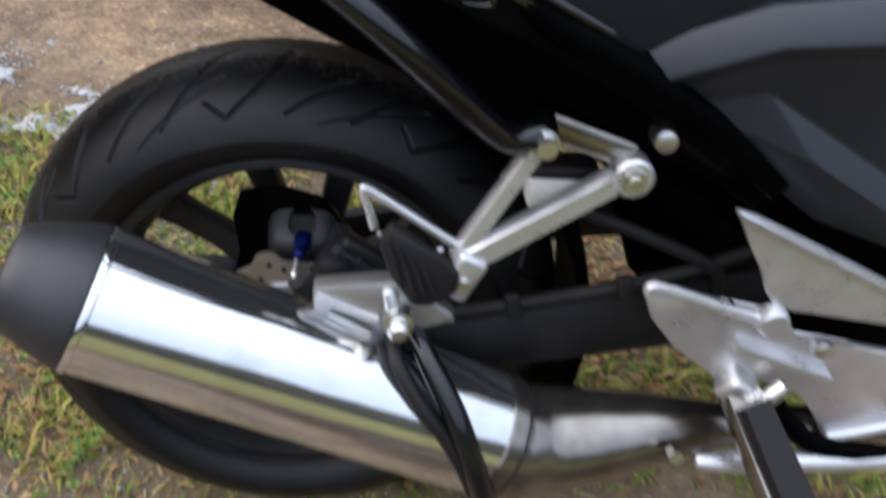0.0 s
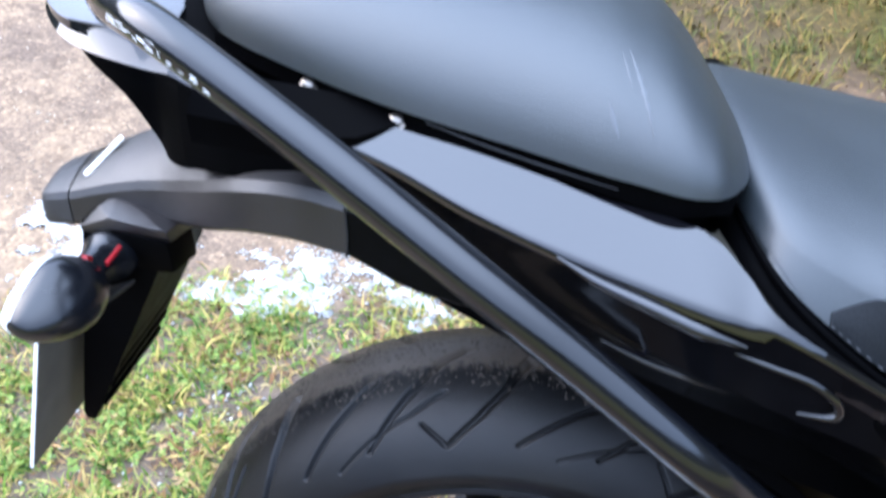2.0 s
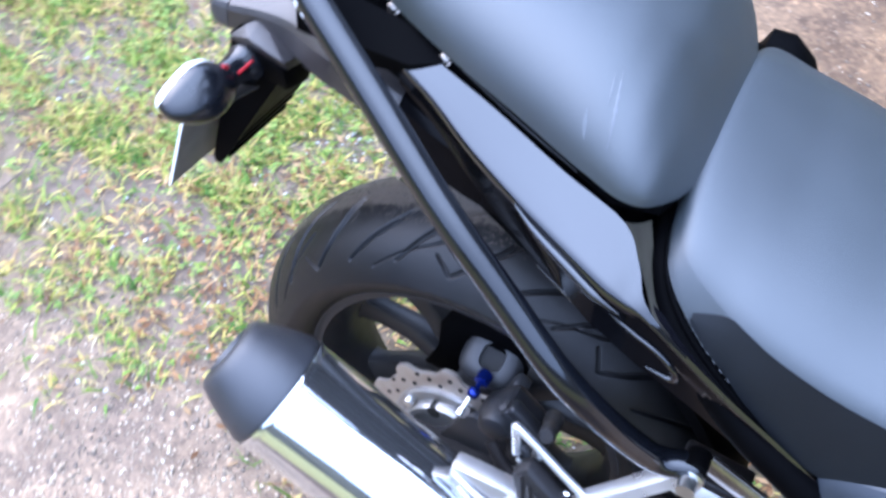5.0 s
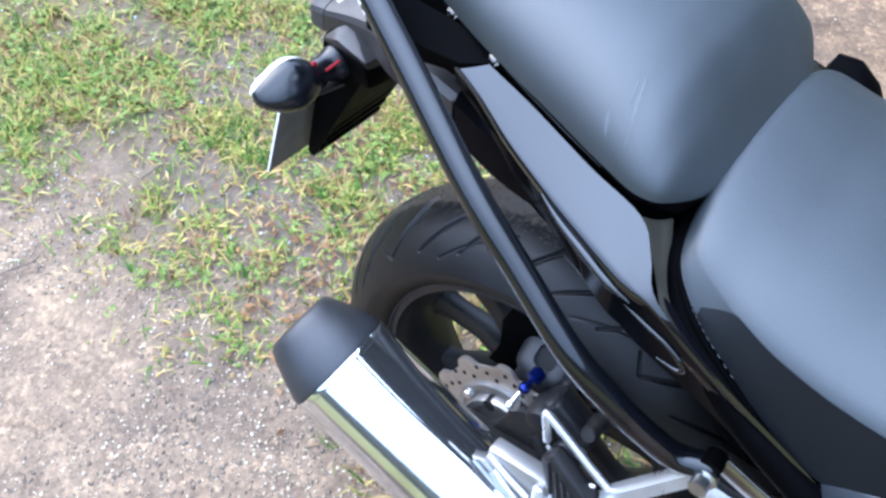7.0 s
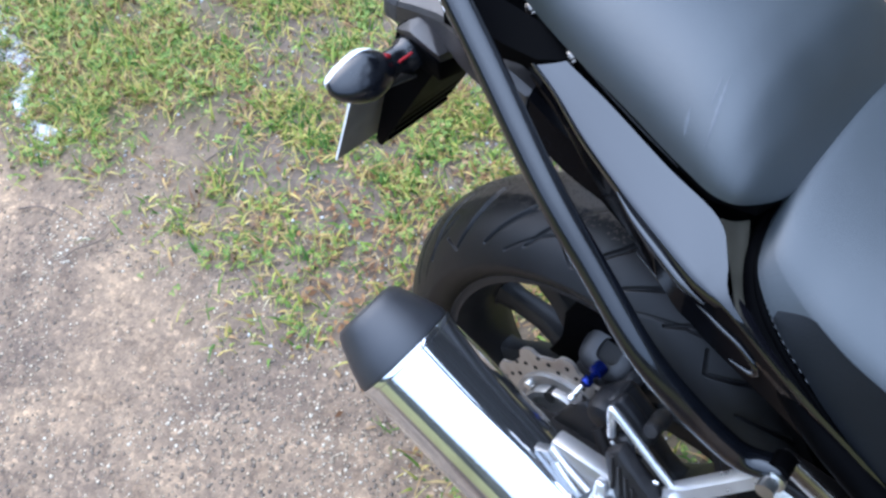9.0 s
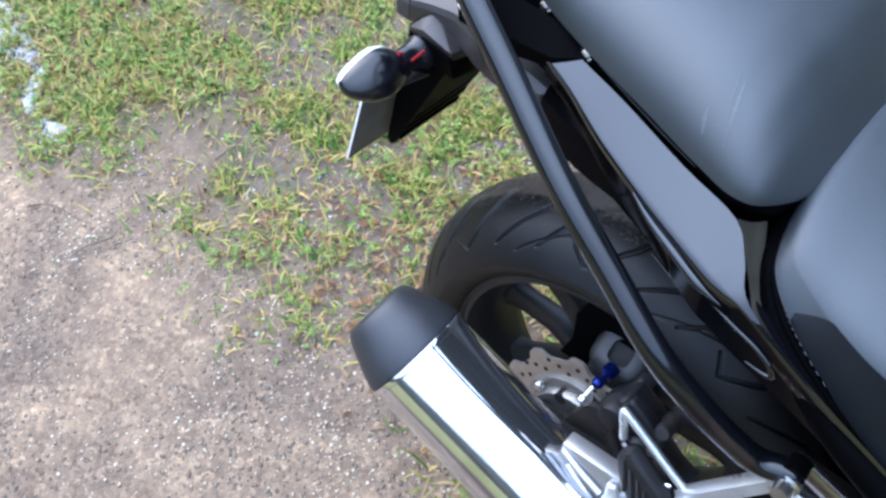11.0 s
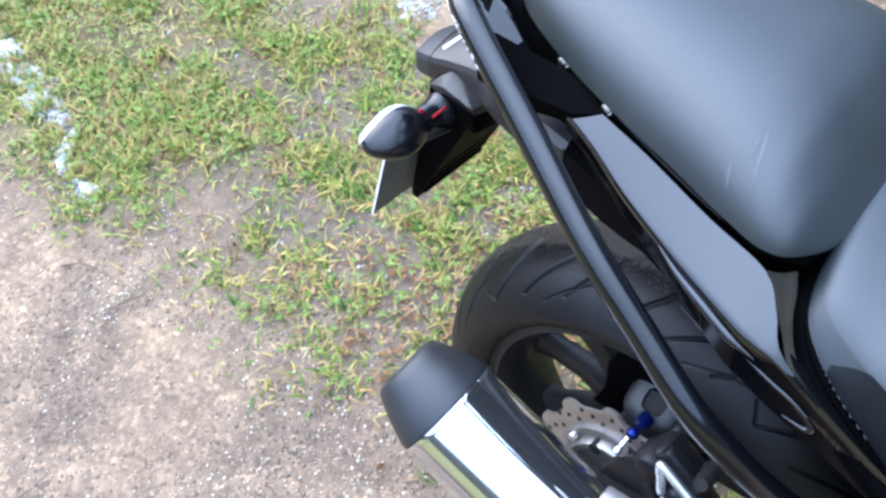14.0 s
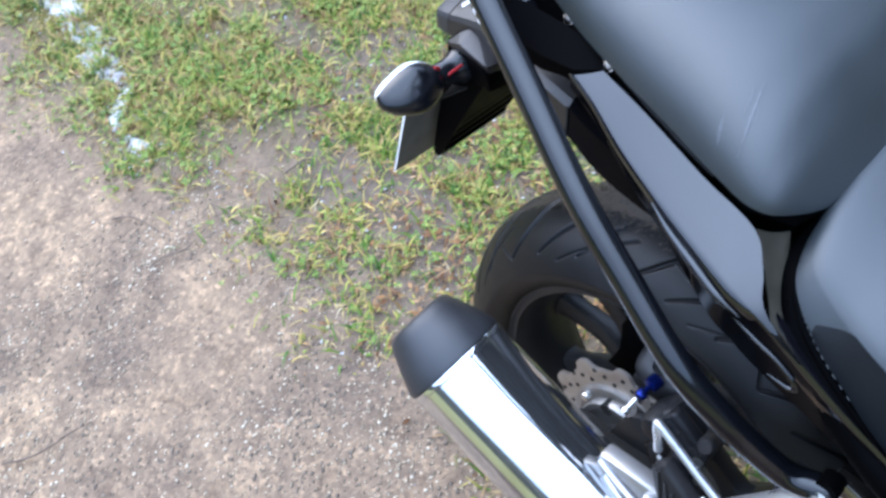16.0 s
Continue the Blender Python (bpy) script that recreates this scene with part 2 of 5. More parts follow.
def block(size, m, bevel=0.004):
    bm = bmesh.new()
    bmesh.ops.create_cube(bm, size=1.0)
    bmesh.ops.scale(bm, vec=size, verts=bm.verts)
    bmesh.ops.bevel(bm, geom=bm.edges[:], offset=bevel, segments=3, profile=0.5, affect="EDGES", clamp_overlap=True)
    bmesh.ops.transform(bm, matrix=m, verts=bm.verts)
    return bm


def hull(rows, power=2.6, n=28):
    """A body along x from rows of (x, half width, bottom, top), with a rounded cross-section."""
    rings = []
    for x, w, b, t in rows:
        ring = []
        for k in range(n + 1):
            a = math.pi * k / n
            c, s = math.cos(a), math.sin(a)
            ring.append((x, -w * math.copysign(abs(c) ** (2 / power), c), b + (t - b) * abs(s) ** (2 / power)))
        rings.append(ring)
    return loft(rings)


def resample(rows, n=5):
    """Rows of numbers made denser along smooth lines."""
    out = []
    r = [np.array(q, float) for q in rows]
    r = [2 * r[0] - r[1]] + r + [2 * r[-1] - r[-2]]
    for i in range(1, len(r) - 2):
        a, b, c, d = r[i - 1:i + 3]
        for j in range(n):
            t = j / n
            out.append(tuple(0.5 * (2 * b + (c - a) * t + (2 * a - 5 * b + 4 * c - d) * t * t + (3 * b - a - 3 * c + d) * t ** 3)))
    return out + [tuple(r[-2])]


# ---- the motorcycle, built upright and then leant on its side stand ----
bike = new("motorcycle")
bike.matrix_world = pose(0, -0.0670, 0.0016, -12.61)
tagged(bike, "black motorcycle with grey seats and a polished silencer, leaning on grass", "motorcycle")
AXLE = Vector((0, 0, 0.307))


# rear tyre, with cut grooves that sweep from the crown to the shoulders
def tyre_mesh():
    core, r, turns, across = 0.217, 0.090, 1500, 168
    bead = [(0.2095, 0.060), (0.2125, 0.067), (0.217, 0.0735), (0.226, 0.0805), (0.237, 0.0858)]
    prof = [(rad, -y, None) for rad, y in bead]
    for k in range(across + 1):
        a = radians(-74 + 148 * k / across)
        prof.append((core + r * math.cos(a), r * math.sin(a), a))
    prof += [(rad, y, None) for rad, y in bead[::-1]]
    theta = np.degrees(np.arange(turns) * 2 * math.pi / turns)
    # each groove: degrees from the crown, degrees round the wheel, half width at its two ends, depth; four to a pitch of 40 degrees
    grooves = (((8, 30, 45, 59), (86.2, 90.2, 94.4, 99.6), 0.0030, 0.0014, 0.0065), ((46, 59.5), (104.0, 99.6), 0.0009, 0.0014, 0.004),
               ((3, 12, 24, 36, 50, 57), (96.0, 100.2, 103.6, 107.3, 111.6, 114.0), 0.0032, 0.0012, 0.0065), ((30, 41, 48, 62), (99.5, 105.2, 111.0, 120.5), 0.0016, 0.0010, 0.0045),
               ((18, 28, 40, 58), (110.6, 114.6, 120.0, 127.8), 0.0028, 0.0012, 0.006))
    verts = np.zeros((len(prof), turns, 3))
    for j, (rad, y, a) in enumerate(prof):
        depth = np.zeros(turns)
        if a is not None:
            deg = abs(math.degrees(a))
            for across_at, round_at, w0, w1, deep in grooves:
                if across_at[0] <= deg <= across_at[-1]:
                    f = (deg - across_at[0]) / (across_at[-1] - across_at[0])
                    phase = (theta - np.interp(deg, across_at, round_at) - (0 if a < 0 else 20) + 20) % 40 - 20
                    wide = math.degrees(1.35 * (w0 + (w1 - w0) * f) / (core + r * math.cos(a)))
                    depth = np.maximum(depth, np.clip(1.7 - np.abs(phase) / wide, 0, 1) * deep * (1 - 0.4 * f))
        rr = rad - depth * (math.cos(a) if a is not None else 1)
        yy = y - depth * (math.sin(a) if a is not None else 0)
        verts[j, :, 0] = rr * np.cos(np.radians(theta))
        verts[j, :, 1] = yy
        verts[j, :, 2] = 0.307 + rr * np.sin(np.radians(theta))
    rows = len(prof)
    i, k = np.meshgrid(np.arange(rows - 1), np.arange(turns), indexing="ij")
    nxt = (k + 1) % turns
    faces = np.stack([i * turns + k, (i + 1) * turns + k, (i + 1) * turns + nxt, i * turns + nxt], -1).reshape(-1, 4)
    me = bpy.data.meshes.new("tyre")
    me.from_pydata(verts.reshape(-1, 3).tolist(), [], faces.tolist())
    me.polygons.foreach_set("use_smooth", np.ones(len(faces), bool))
    me.materials.append(RUBBER)
    return me


tyre = new("tyre", tyre_mesh())
tyre.parent = bike
tagged(tyre, "worn black rear tyre with swept grooves and dried mud")

def mud_crumbs():
    rng = np.random.default_rng(17)
    bm = bmesh.new()
    for k in range(2600):
        th = radians(rng.uniform(62, 160))
        a = radians(rng.normal(0, 11)) if k % 3 else radians(rng.normal(-21, 4))
        clump = 0.5 + 0.5 * math.sin(9 * th + 2) * math.sin(23 * th)
        if abs(a) > 0.75 or rng.random() > 0.35 + 0.65 * clump:
            continue
        rad, r_ = 0.217 + 0.0903 * math.cos(a), rng.uniform(0.0003, 0.0012)
        c = Vector((rad * math.cos(th), 0.0903 * math.sin(a), 0.307 + rad * math.sin(th)))
        out = Vector((math.cos(th) * math.cos(a), math.sin(a), math.sin(th) * math.cos(a)))
        s = out.orthogonal().normalized()
        u = out.cross(s)
        tip = bm.verts.new(c + out * r_ * 0.8)
        ring = [bm.verts.new(c + (s * math.cos(2 * math.pi * q / 6) + u * math.sin(2 * math.pi * q / 6)) * r_ * rng.uniform(0.7, 1.6)) for q in range(6)]
        for q in range(6):
            bm.faces.new((ring[q], ring[(q + 1) % 6], tip))
    return bm


tagged(part("dried_mud", mud_crumbs(), material("dried_mud", (0.05, 0.041, 0.033), 0.9, vary=0.3, scale=300), tyre, "crumbs of dried brown mud"), kind="stuff")

rim = part("rim", turned([(-0.063, 0.200), (-0.0635, 0.209), (-0.061, 0.2125), (-0.056, 0.2125), (-0.051, 0.207), (-0.045, 0.200), (-0.030, 0.192), (0.030, 0.192), (0.045, 0.200), (0.051, 0.207),
                          (0.056, 0.2125), (0.061, 0.2125), (0.0635, 0.209), (0.063, 0.200), (0.050, 0.193), (0.032, 0.184), (-0.032, 0.184), (-0.050, 0.193), (-0.063, 0.200)], AXLE, (0, 1, 0), 96, cap=False), RIM, bike, "dark grey cast alloy rim")
# a thin paler ring stands in for the highlight along the rim's lip
part("rim_lip", turned([(-0.0650, 0.2095), (-0.0650, 0.2115), (-0.0636, 0.2125), (-0.0630, 0.2095)], AXLE, (0, 1, 0), 96, cap=False), HUB, rim, "paler ring drawn as the highlight on the rim's edge")
part("hub", turned([(-0.070, 0.0), (-0.070, 0.030), (-0.060, 0.048), (-0.03, 0.052), (0.03, 0.052), (0.06, 0.046), (0.065, 0.0)], AXLE, (0, 1, 0)), HUB, rim)
# five pairs of spokes, swept from the hub
for k in range(10):
    outer = 142 + 32 * (k % 2) + 72 * (k // 2)
    rings = []
    for rad, back, w, h, y in ((0.040, 8, 0.0160, 0.028, 0.008), (0.070, 6, 0.0150, 0.021, 0.018), (0.110, 3.5, 0.0155, 0.015, 0.022), (0.155, 1, 0.0165, 0.013, 0.022), (0.178, 0.3, 0.0200, 0.015, 0.022), (0.191, 0, 0.0290, 0.020, 0.020)):
        a = radians(outer - back)
        d, side_ = Vector((math.cos(a), 0, math.sin(a))), Vector((-math.sin(a), 0, math.cos(a)))
        c = AXLE + d * rad + Vector((0, y, 0))
        rings.append([c + side_ * (w * u) + Vector((0, h * v, 0)) for u, v in ((-1, -0.5), (-0.86, -0.9), (-0.6, -1), (0.6, -1), (0.86, -0.9), (1, -0.5), (1, 0.6), (0.75, 1), (-0.75, 1), (-1, 0.6))])
    part("spoke", loft(rings), RIM, rim)

# brake disc with a scalloped edge
def petal_disc():
    bm = bmesh.new()
    n, inner = 240, 0.0735
    rows = []
    for y in (-0.0805, -0.0755):
        for rad in (None, inner):
            ring = []
            for k in range(n):
                a = 2 * math.pi * k / n
                r_ = inner if rad else 0.1045 - 0.0068 * math.tanh(2.2 * math.cos(10 * (a - radians(118))) + 0.7)
                ring.append(bm.verts.new((r_ * math.cos(a), y, 0.307 + r_ * math.sin(a))))
            rows.append(ring)
    for a, b in ((0, 1), (1, 3), (3, 2), (2, 0)):
        for k in range(n):
            bm.faces.new((rows[a][k], rows[a][(k + 1) % n], rows[b][(k + 1) % n], rows[b][k]))
    return bm


disc = part("brake_disc", petal_disc(), DISC, bike, "scalloped tan-tinted steel brake disc", smooth=30)
holes = bmesh.new()
for k in range(40):
    a, rad = radians(9 * k), (0.081, 0.089, 0.096)[k % 3]
    turned([(0, 0.0), (0, 0.0032), (0.0006, 0.0032), (0.0006, 0.0)], (rad * math.cos(a), -0.0812, 0.307 + rad * math.sin(a)), (0, 1, 0), 10, bm=holes)
part("drilled_holes", holes, HOLE, disc)
part("disc_carrier", turned([(-0.0845, 0.0615), (-0.0865, 0.0635), (-0.0865, 0.0725), (-0.0845, 0.0745), (-0.076, 0.0745), (-0.074, 0.0615)], AXLE, (0, 1, 0), 72), ALLOY, disc, "pale alloy disc carrier")
part("carrier_recess", turned([(-0.0800, 0.0), (-0.0800, 0.0625), (-0.074, 0.0625)], AXLE, (0, 1, 0), 48), HOLE, disc)
part("sensor_ring", turned([(-0.094, 0.044), (-0.0965, 0.046), (-0.0965, 0.0545), (-0.094, 0.0565), (-0.080, 0.0565), (-0.078, 0.044)], AXLE, (0, 1, 0), 64), ALLOY, disc, "silver sensor ring")
part("hub_flange", turned([(-0.0925, 0.0), (-0.0925, 0.036), (-0.089, 0.0445), (-0.078, 0.0445)], AXLE, (0, 1, 0), 48), HUB, disc)
for k in range(5):
    a = radians(8 + 72 * k)
    c = AXLE + Vector((0.064 * math.cos(a), 0, 0.064 * math.sin(a)))
    part("disc_bolt", turned([(-0.094, 0.0), (-0.094, 0.0050), (-0.0925, 0.0062), (-0.084, 0.0064)], c, (0, 1, 0), 12), BOLT, disc)
    b = radians(44 + 72 * k)
    part("carrier_window", turned([(-0.0969, 0.0), (-0.0969, 0.0085), (-0.080, 0.0085)], AXLE + Vector((0.049 * math.cos(b), 0, 0.049 * math.sin(b))), (0, 1, 0), 20), HOLE, disc)
part("axle_nut", turned([(-0.118, 0.0), (-0.118, 0.013), (-0.108, 0.0155), (-0.108, 0.022), (-0.092, 0.024)], AXLE, (0, 1, 0), 6), HUB, bike)

# brake caliper and its hanger
caliper = part("brake_caliper", block((0.078, 0.050, 0.062), pose(0.074, -0.086, 0.400, 0, 34, 0), 0.014), CALIPER, bike, "dusty grey brake caliper with blue pin")
for x, z, r_ in ((0.056, 0.414, 0.021), (0.094, 0.388, 0.018)):
    part("piston_housing", turned([(0, 0), (0, r_ * 0.55), (0.003, r_ * 0.85), (0.010, r_), (0.030, r_)], (x, -0.122, z), (0, 1, 0), 24), CALIPER, caliper)
part("caliper_bracket", plate([(-0.068, 0.345), (-0.050, 0.390), (-0.058, 0.432), (-0.046, 0.466), (0.0, 0.470), (0.040, 0.458), (0.060, 0.425), (0.060, 0.350)], -0.034, -0.028, 0.003), DARK, caliper, "black caliper bracket")
part("caliper_bridge", block((0.060, 0.018, 0.016), pose(0.088, -0.100, 0.430, 0, 34, 0), 0.005), CALIPER, caliper)
for k in range(3):
    part("caliper_rib", block((0.006, 0.040, 0.052), pose(0.050 + 0.019 * k, -0.090, 0.421 - 0.012 * k, 0, 34, 0), 0.0025), CALIPER, caliper)
part("caliper_hanger", plate([(-0.022, 0.302), (0.020, 0.285), (0.100, 0.335), (0.116, 0.372), (0.064, 0.398), (0.030, 0.408), (0.012, 0.392), (0.005, 0.350)], -0.112, -0.100, 0.004), HUB, caliper)
for x, z in ((0.030, 0.330), (0.098, 0.352), (0.112, 0.404)):
    part("caliper_bolt", turned([(0, 0), (0, 0.004), (0.002, 0.007), (0.010, 0.0075)], (x, -0.120, z), (0, 1, 0), 6), BOLT, caliper)
part("guide_boot", turned([(0, 0.0), (0, 0.0075), (0.003, 0.0095), (0.016, 0.0100), (0.030, 0.0090), (0.034, 0.0115), (0.050, 0.0115)], (0.113, -0.112, 0.440), (-0.05, 0.86, -0.5), 20), HUB, caliper, "grey rubber guide boot")
part("slide_pin", turned([(0, 0), (0, 0.0052), (0.003, 0.0072), (0.009, 0.0072), (0.011, 0.0034), (0.019, 0.0034), (0.021, 0.0090), (0.034, 0.0095), (0.036, 0.006)], (0.0185, -0.1005, 0.4255), (0.07, 0.96, 0.10), 16), BLUE, caliper, "blue anodised pin")
part("bleed_nipple", turned([(0, 0), (0, 0.0045), (0.006, 0.0050), (0.008, 0.0030), (0.022, 0.0030)], (0.0150, -0.122, 0.414), (0.10, 0.86, 0.44), 10), BOLT, caliper)
part("nipple_boss", turned([(0, 0.0), (0, 0.009), (0.020, 0.011), (0.034, 0.013)], (0.0150, -0.106, 0.400), (0.3, 0.35, -0.80), 14), HUB, caliper)
# arched cast cover above the caliper with a round hole, and the wall down to the bracket
COVER_AT, COVER_UP = Vector((0.0165, -0.006, 0.381)), Vector((0.02, -0.60, 0.80)).normalized()
COVER_X = (Vector((1, 0, 0)) - COVER_UP * COVER_UP.x).normalized()
COVER_Y = COVER_UP.cross(COVER_X)
def rounded(s_, a, b, power=3.2, lean=0.0, n=36):
    """A rounded section of the cover at a height above its foot."""
    ring = []
    for k in range(n):
        c, v = math.cos(2 * math.pi * k / n), math.sin(2 * math.pi * k / n)
        ring.append(COVER_AT + COVER_UP * s_ + COVER_X * (a * math.copysign(abs(c) ** (2 / power), c)) + COVER_Y * (b * math.copysign(abs(v) ** (2 / power), v) + lean))
    return ring
boss = part("cast_cover", loft([rounded(0.0, 0.040, 0.036), rounded(0.036, 0.040, 0.036), rounded(0.052, 0.0375, 0.034), rounded(0.061, 0.033, 0.030), rounded(0.0655, 0.026, 0.024), rounded(0.0668, 0.017, 0.018), rounded(0.0668, 0.0145, 0.0155), rounded(0.060, 0.0135, 0.0145)]), HUB, bike, "cast grey cover with a rounded hole", smooth=50)
part("cover_hole", loft([rounded(0.0598, 0.0138, 0.0148), rounded(0.0605, 0.0136, 0.0146)]), HOLE, boss)
part("cover_wall", plate([(-0.014, 0.345), (0.050, 0.345), (0.054, 0.392), (0.044, 0.404), (0.018, 0.408), (-0.008, 0.402), (-0.018, 0.388)], -0.060, -0.026, 0.008), HUB, boss)
part("cover_lug", block((0.020, 0.024, 0.030), pose(0.058, -0.056, 0.420, 0, 20, 0), 0.006), HUB, boss)

# swingarm
for side in (1, -1):
    rings = []
    for x, z, h, y in ((-0.055, 0.305, 0.020, -0.112), (-0.03, 0.308, 0.028, -0.114), (0.05, 0.318, 0.030, -0.118), (0.20, 0.335, 0.034, -0.120), (0.38, 0.365, 0.040, -0.115), (0.52, 0.385, 0.045, -0.105)):
        rings.append([(x, side * (y + dy * 0.016), z + dz * h) for dy, dz in ((-1, -0.6), (-0.6, -1), (0.6, -1), (1, -0.6), (1, 0.6), (0.6, 1), (-0.6, 1), (-1, 0.6))])
    part("swingarm", loft(rings), PLASTIC, bike)
part("brake_hose", tube([(0.06, -0.13, 0.41), (0.10, -0.142, 0.385), (0.19, -0.143, 0.392), (0.30, -0.142, 0.412), (0.40, -0.135, 0.432), (0.50, -0.12, 0.46)], 0.0075, 10), PLASTIC, bike)
for x, z in ((0.235, 0.400), (0.345, 0.422)):
    part("hose_clip", block((0.016, 0.012, 0.030), pose(x, -0.147, z, 0, -12, 0), 0.003), PLASTIC, bike)
part("linkage_rod", tube([(0.29, -0.135, 0.505), (0.34, -0.135, 0.485), (0.42, -0.135, 0.448), (0.445, -0.13, 0.425), (0.45, -0.125, 0.39)], 0.0075, 10), PLASTIC, bike)

# silencer
S0, SD = Vector((-0.1469, -0.2327, 0.4717)), Vector((1, 0.0795, -0.5311)).normalized()
silencer = part("silencer", turned([(0.0, 0.058), (0.0, 0.0655), (0.002, 0.0662), (0.006, 0.0658), (0.007, 0.0645), (0.20, 0.0645), (0.395, 0.0645), (0.405, 0.0640), (0.412, 0.0625), (0.412, 0.05)], S0, SD, 96), CHROME, bike, "polished stainless steel silencer")
part("end_cap", turned([(0.0, 0.060), (-0.001, 0.0645), (-0.006, 0.0648), (-0.030, 0.0570), (-0.052, 0.0480), (-0.062, 0.0430), (-0.066, 0.0380), (-0.067, 0.030), (-0.060, 0.024), (-0.03, 0.022), (-0.03, 0.0)], S0, SD, 72), CAP, silencer, "matt black tapered plastic end cap")
P = [S0 + SD * 0.411, S0 + SD * 0.432, (0.27, -0.195, 0.262), (0.33, -0.192, 0.266), (0.39, -0.189, 0.271), (0.46, -0.186, 0.274), (0.56, -0.18, 0.268), (0.70, -0.16, 0.25)]
part("collector_pipe", tube(P, [0.0625, 0.0615, 0.058, 0.050, 0.038, 0.024, 0.021, 0.021], 40, 6), STEEL, bike, "dull stainless exhaust pipe with stains")
part("seam_band", turned([(0.398, 0.0648), (0.398, 0.0668), (0.414, 0.0662), (0.414, 0.0640)], S0, SD, 72), STEEL, silencer)
part("joint_groove", turned([(0.4145, 0.0600), (0.4145, 0.0648), (0.4185, 0.0648), (0.4185, 0.0600)], S0, SD, 72), HOLE, silencer)
part("pipe_bolt", turned([(0, 0), (0, 0.008), (0.012, 0.008), (0.012, 0)], (0.395, -0.235, 0.285), (0, -1, 0.2), 6), BOLT, bike)
# black rubber-covered strap over the silencer
side_v = SD.cross(Vector((0, 0, 1))).normalized() * -1
if side_v.y > 0:
    side_v = -side_v
top_v = side_v.cross(SD).normalized()
if top_v.z < 0:
    top_v = -top_v
def on_can(s, deg, lift):
    a = radians(deg)
    return S0 + SD * s + (side_v * math.sin(a) + top_v * math.cos(a)) * (0.0645 + lift)
strap = part("strap", tube([on_can(0.262, -14, 0.016), on_can(0.277, 5, 0.019), on_can(0.294, 22, 0.016), on_can(0.322, 43, 0.013), on_can(0.347, 62, 0.011), on_can(0.380, 88, 0.010), on_can(0.408, 112, 0.010), on_can(0.43, 140, 0.008)],
                           [0.008, 0.010, 0.011, 0.0115, 0.0115, 0.0115, 0.011, 0.010], 14, 8, round_ends=True), SHELL, bike, "black rubber strap over the silencer")
part("strap_loop", tube([on_can(0.256, 2, 0.010), on_can(0.264, 26, 0.009), on_can(0.297, 50, 0.007), on_can(0.330, 66, 0.006), on_can(0.363, 86, 0.006), on_can(0.40, 116, 0.006)], 0.0068, 12, 8), PLASTIC, strap)
bracket = part("silencer_bracket", plate([(0.043, 0.467), (0.116, 0.474), (0.139, 0.460), (0.169, 0.438), (0.172, 0.427), (0.140, 0.427), (0.114, 0.404), (0.085, 0.402), (0.042, 0.437)], -0.212, -0.190, 0.004), ALLOY, bike, "silver alloy silencer bracket")
part("bracket_rib", tube([(0.046, -0.214, 0.461), (0.072, -0.216, 0.449), (0.100, -0.216, 0.436)], 0.0042, 8), SILVER, bracket)
part("bracket_rib", tube([(0.056, -0.214, 0.441), (0.076, -0.217, 0.430), (0.094, -0.217, 0.418)], 0.0036, 8), SILVER, bracket)
part("bracket_post", tube([(0.110, -0.216, 0.468), (0.113, -0.218, 0.456), (0.115, -0.218, 0.442)], [0.006, 0.0075, 0.0075], 12, round_ends=True), SILVER, bracket)
part("bracket_bolt", turned([(0, 0), (0, 0.006), (0.004, 0.010), (0.012, 0.010), (0.013, 0.014), (0.040, 0.014)], (0.119, -0.246, 0.441), (0, 1, 0), 16), BOLT, bike)

# pillion foot rest hanger: a welded triangle
def bar(a, b, w0, w1, thick):
    """A flat tapering bar between two points, seen broad from the side."""
    a, b = Vector(a), Vector(b)
    d = (b - a).normalized()
    s = d.cross(Vector((0, 1, 0))).normalized()
    rings = []
    for p, w in ((a, w0), (b, w1)):
        rings.append([p + s * (w * u) + Vector((0, thick * v, 0)) for u, v in ((-1, -0.4), (-0.7, -1), (0.7, -1), (1, -0.4), (1, 0.6), (0.8, 1), (-0.8, 1), (-1, 0.6))])
    return loft(rings)
hanger = part("footrest_hanger", bar((0.238, -0.180, 0.598), (0.172, -0.192, 0.490), 0.0088, 0.0095, 0.009), SILVER, bike, "silver triangular pillion foot rest hanger")
part("hanger_arm", bar((0.322, -0.172, 0.566), (0.180, -0.194, 0.488), 0.0125, 0.0135, 0.010), SILVER, hanger)
part("hanger_strap", bar((0.246, -0.170, 0.609), (0.322, -0.166, 0.578), 0.0115, 0.0125, 0.004), STEEL, hanger, "dull grey flat strap")
part("hanger_foot", block((0.030, 0.030, 0.048), pose(0.176, -0.195, 0.475, 0, 28, 0), 0.006), SILVER, hanger)
part("hanger_boss", turned([(-0.012, 0.0), (-0.012, 0.016), (-0.009, 0.019), (0.012, 0.019), (0.012, 0.0)], (0.322, -0.176, 0.566), (0, 1, 0), 28), SILVER, hanger)
part("hanger_bolt", turned([(0, 0.0), (0, 0.005), (0.001, 0.006), (0.001, 0.010), (0.006, 0.012), (0.010, 0.012)], (0.322, -0.193, 0.566), (0, 1, 0), 20), BOLT, hanger)
part("hanger_bolt", turned([(0, 0.0), (0, 0.0085), (0.012, 0.009), (0.013, 0.0125), (0.016, 0.0125), (0.03, 0.009)], (0.240, -0.203, 0.601), (0, 1, 0), 14), BOLT, hanger)
part("hanger_bush", turned([(0, 0.006), (0, 0.0105), (0.018, 0.011), (0.018, 0.006)], (0.240, -0.186, 0.612), (0, 1, 0), 20), DARK, hanger)
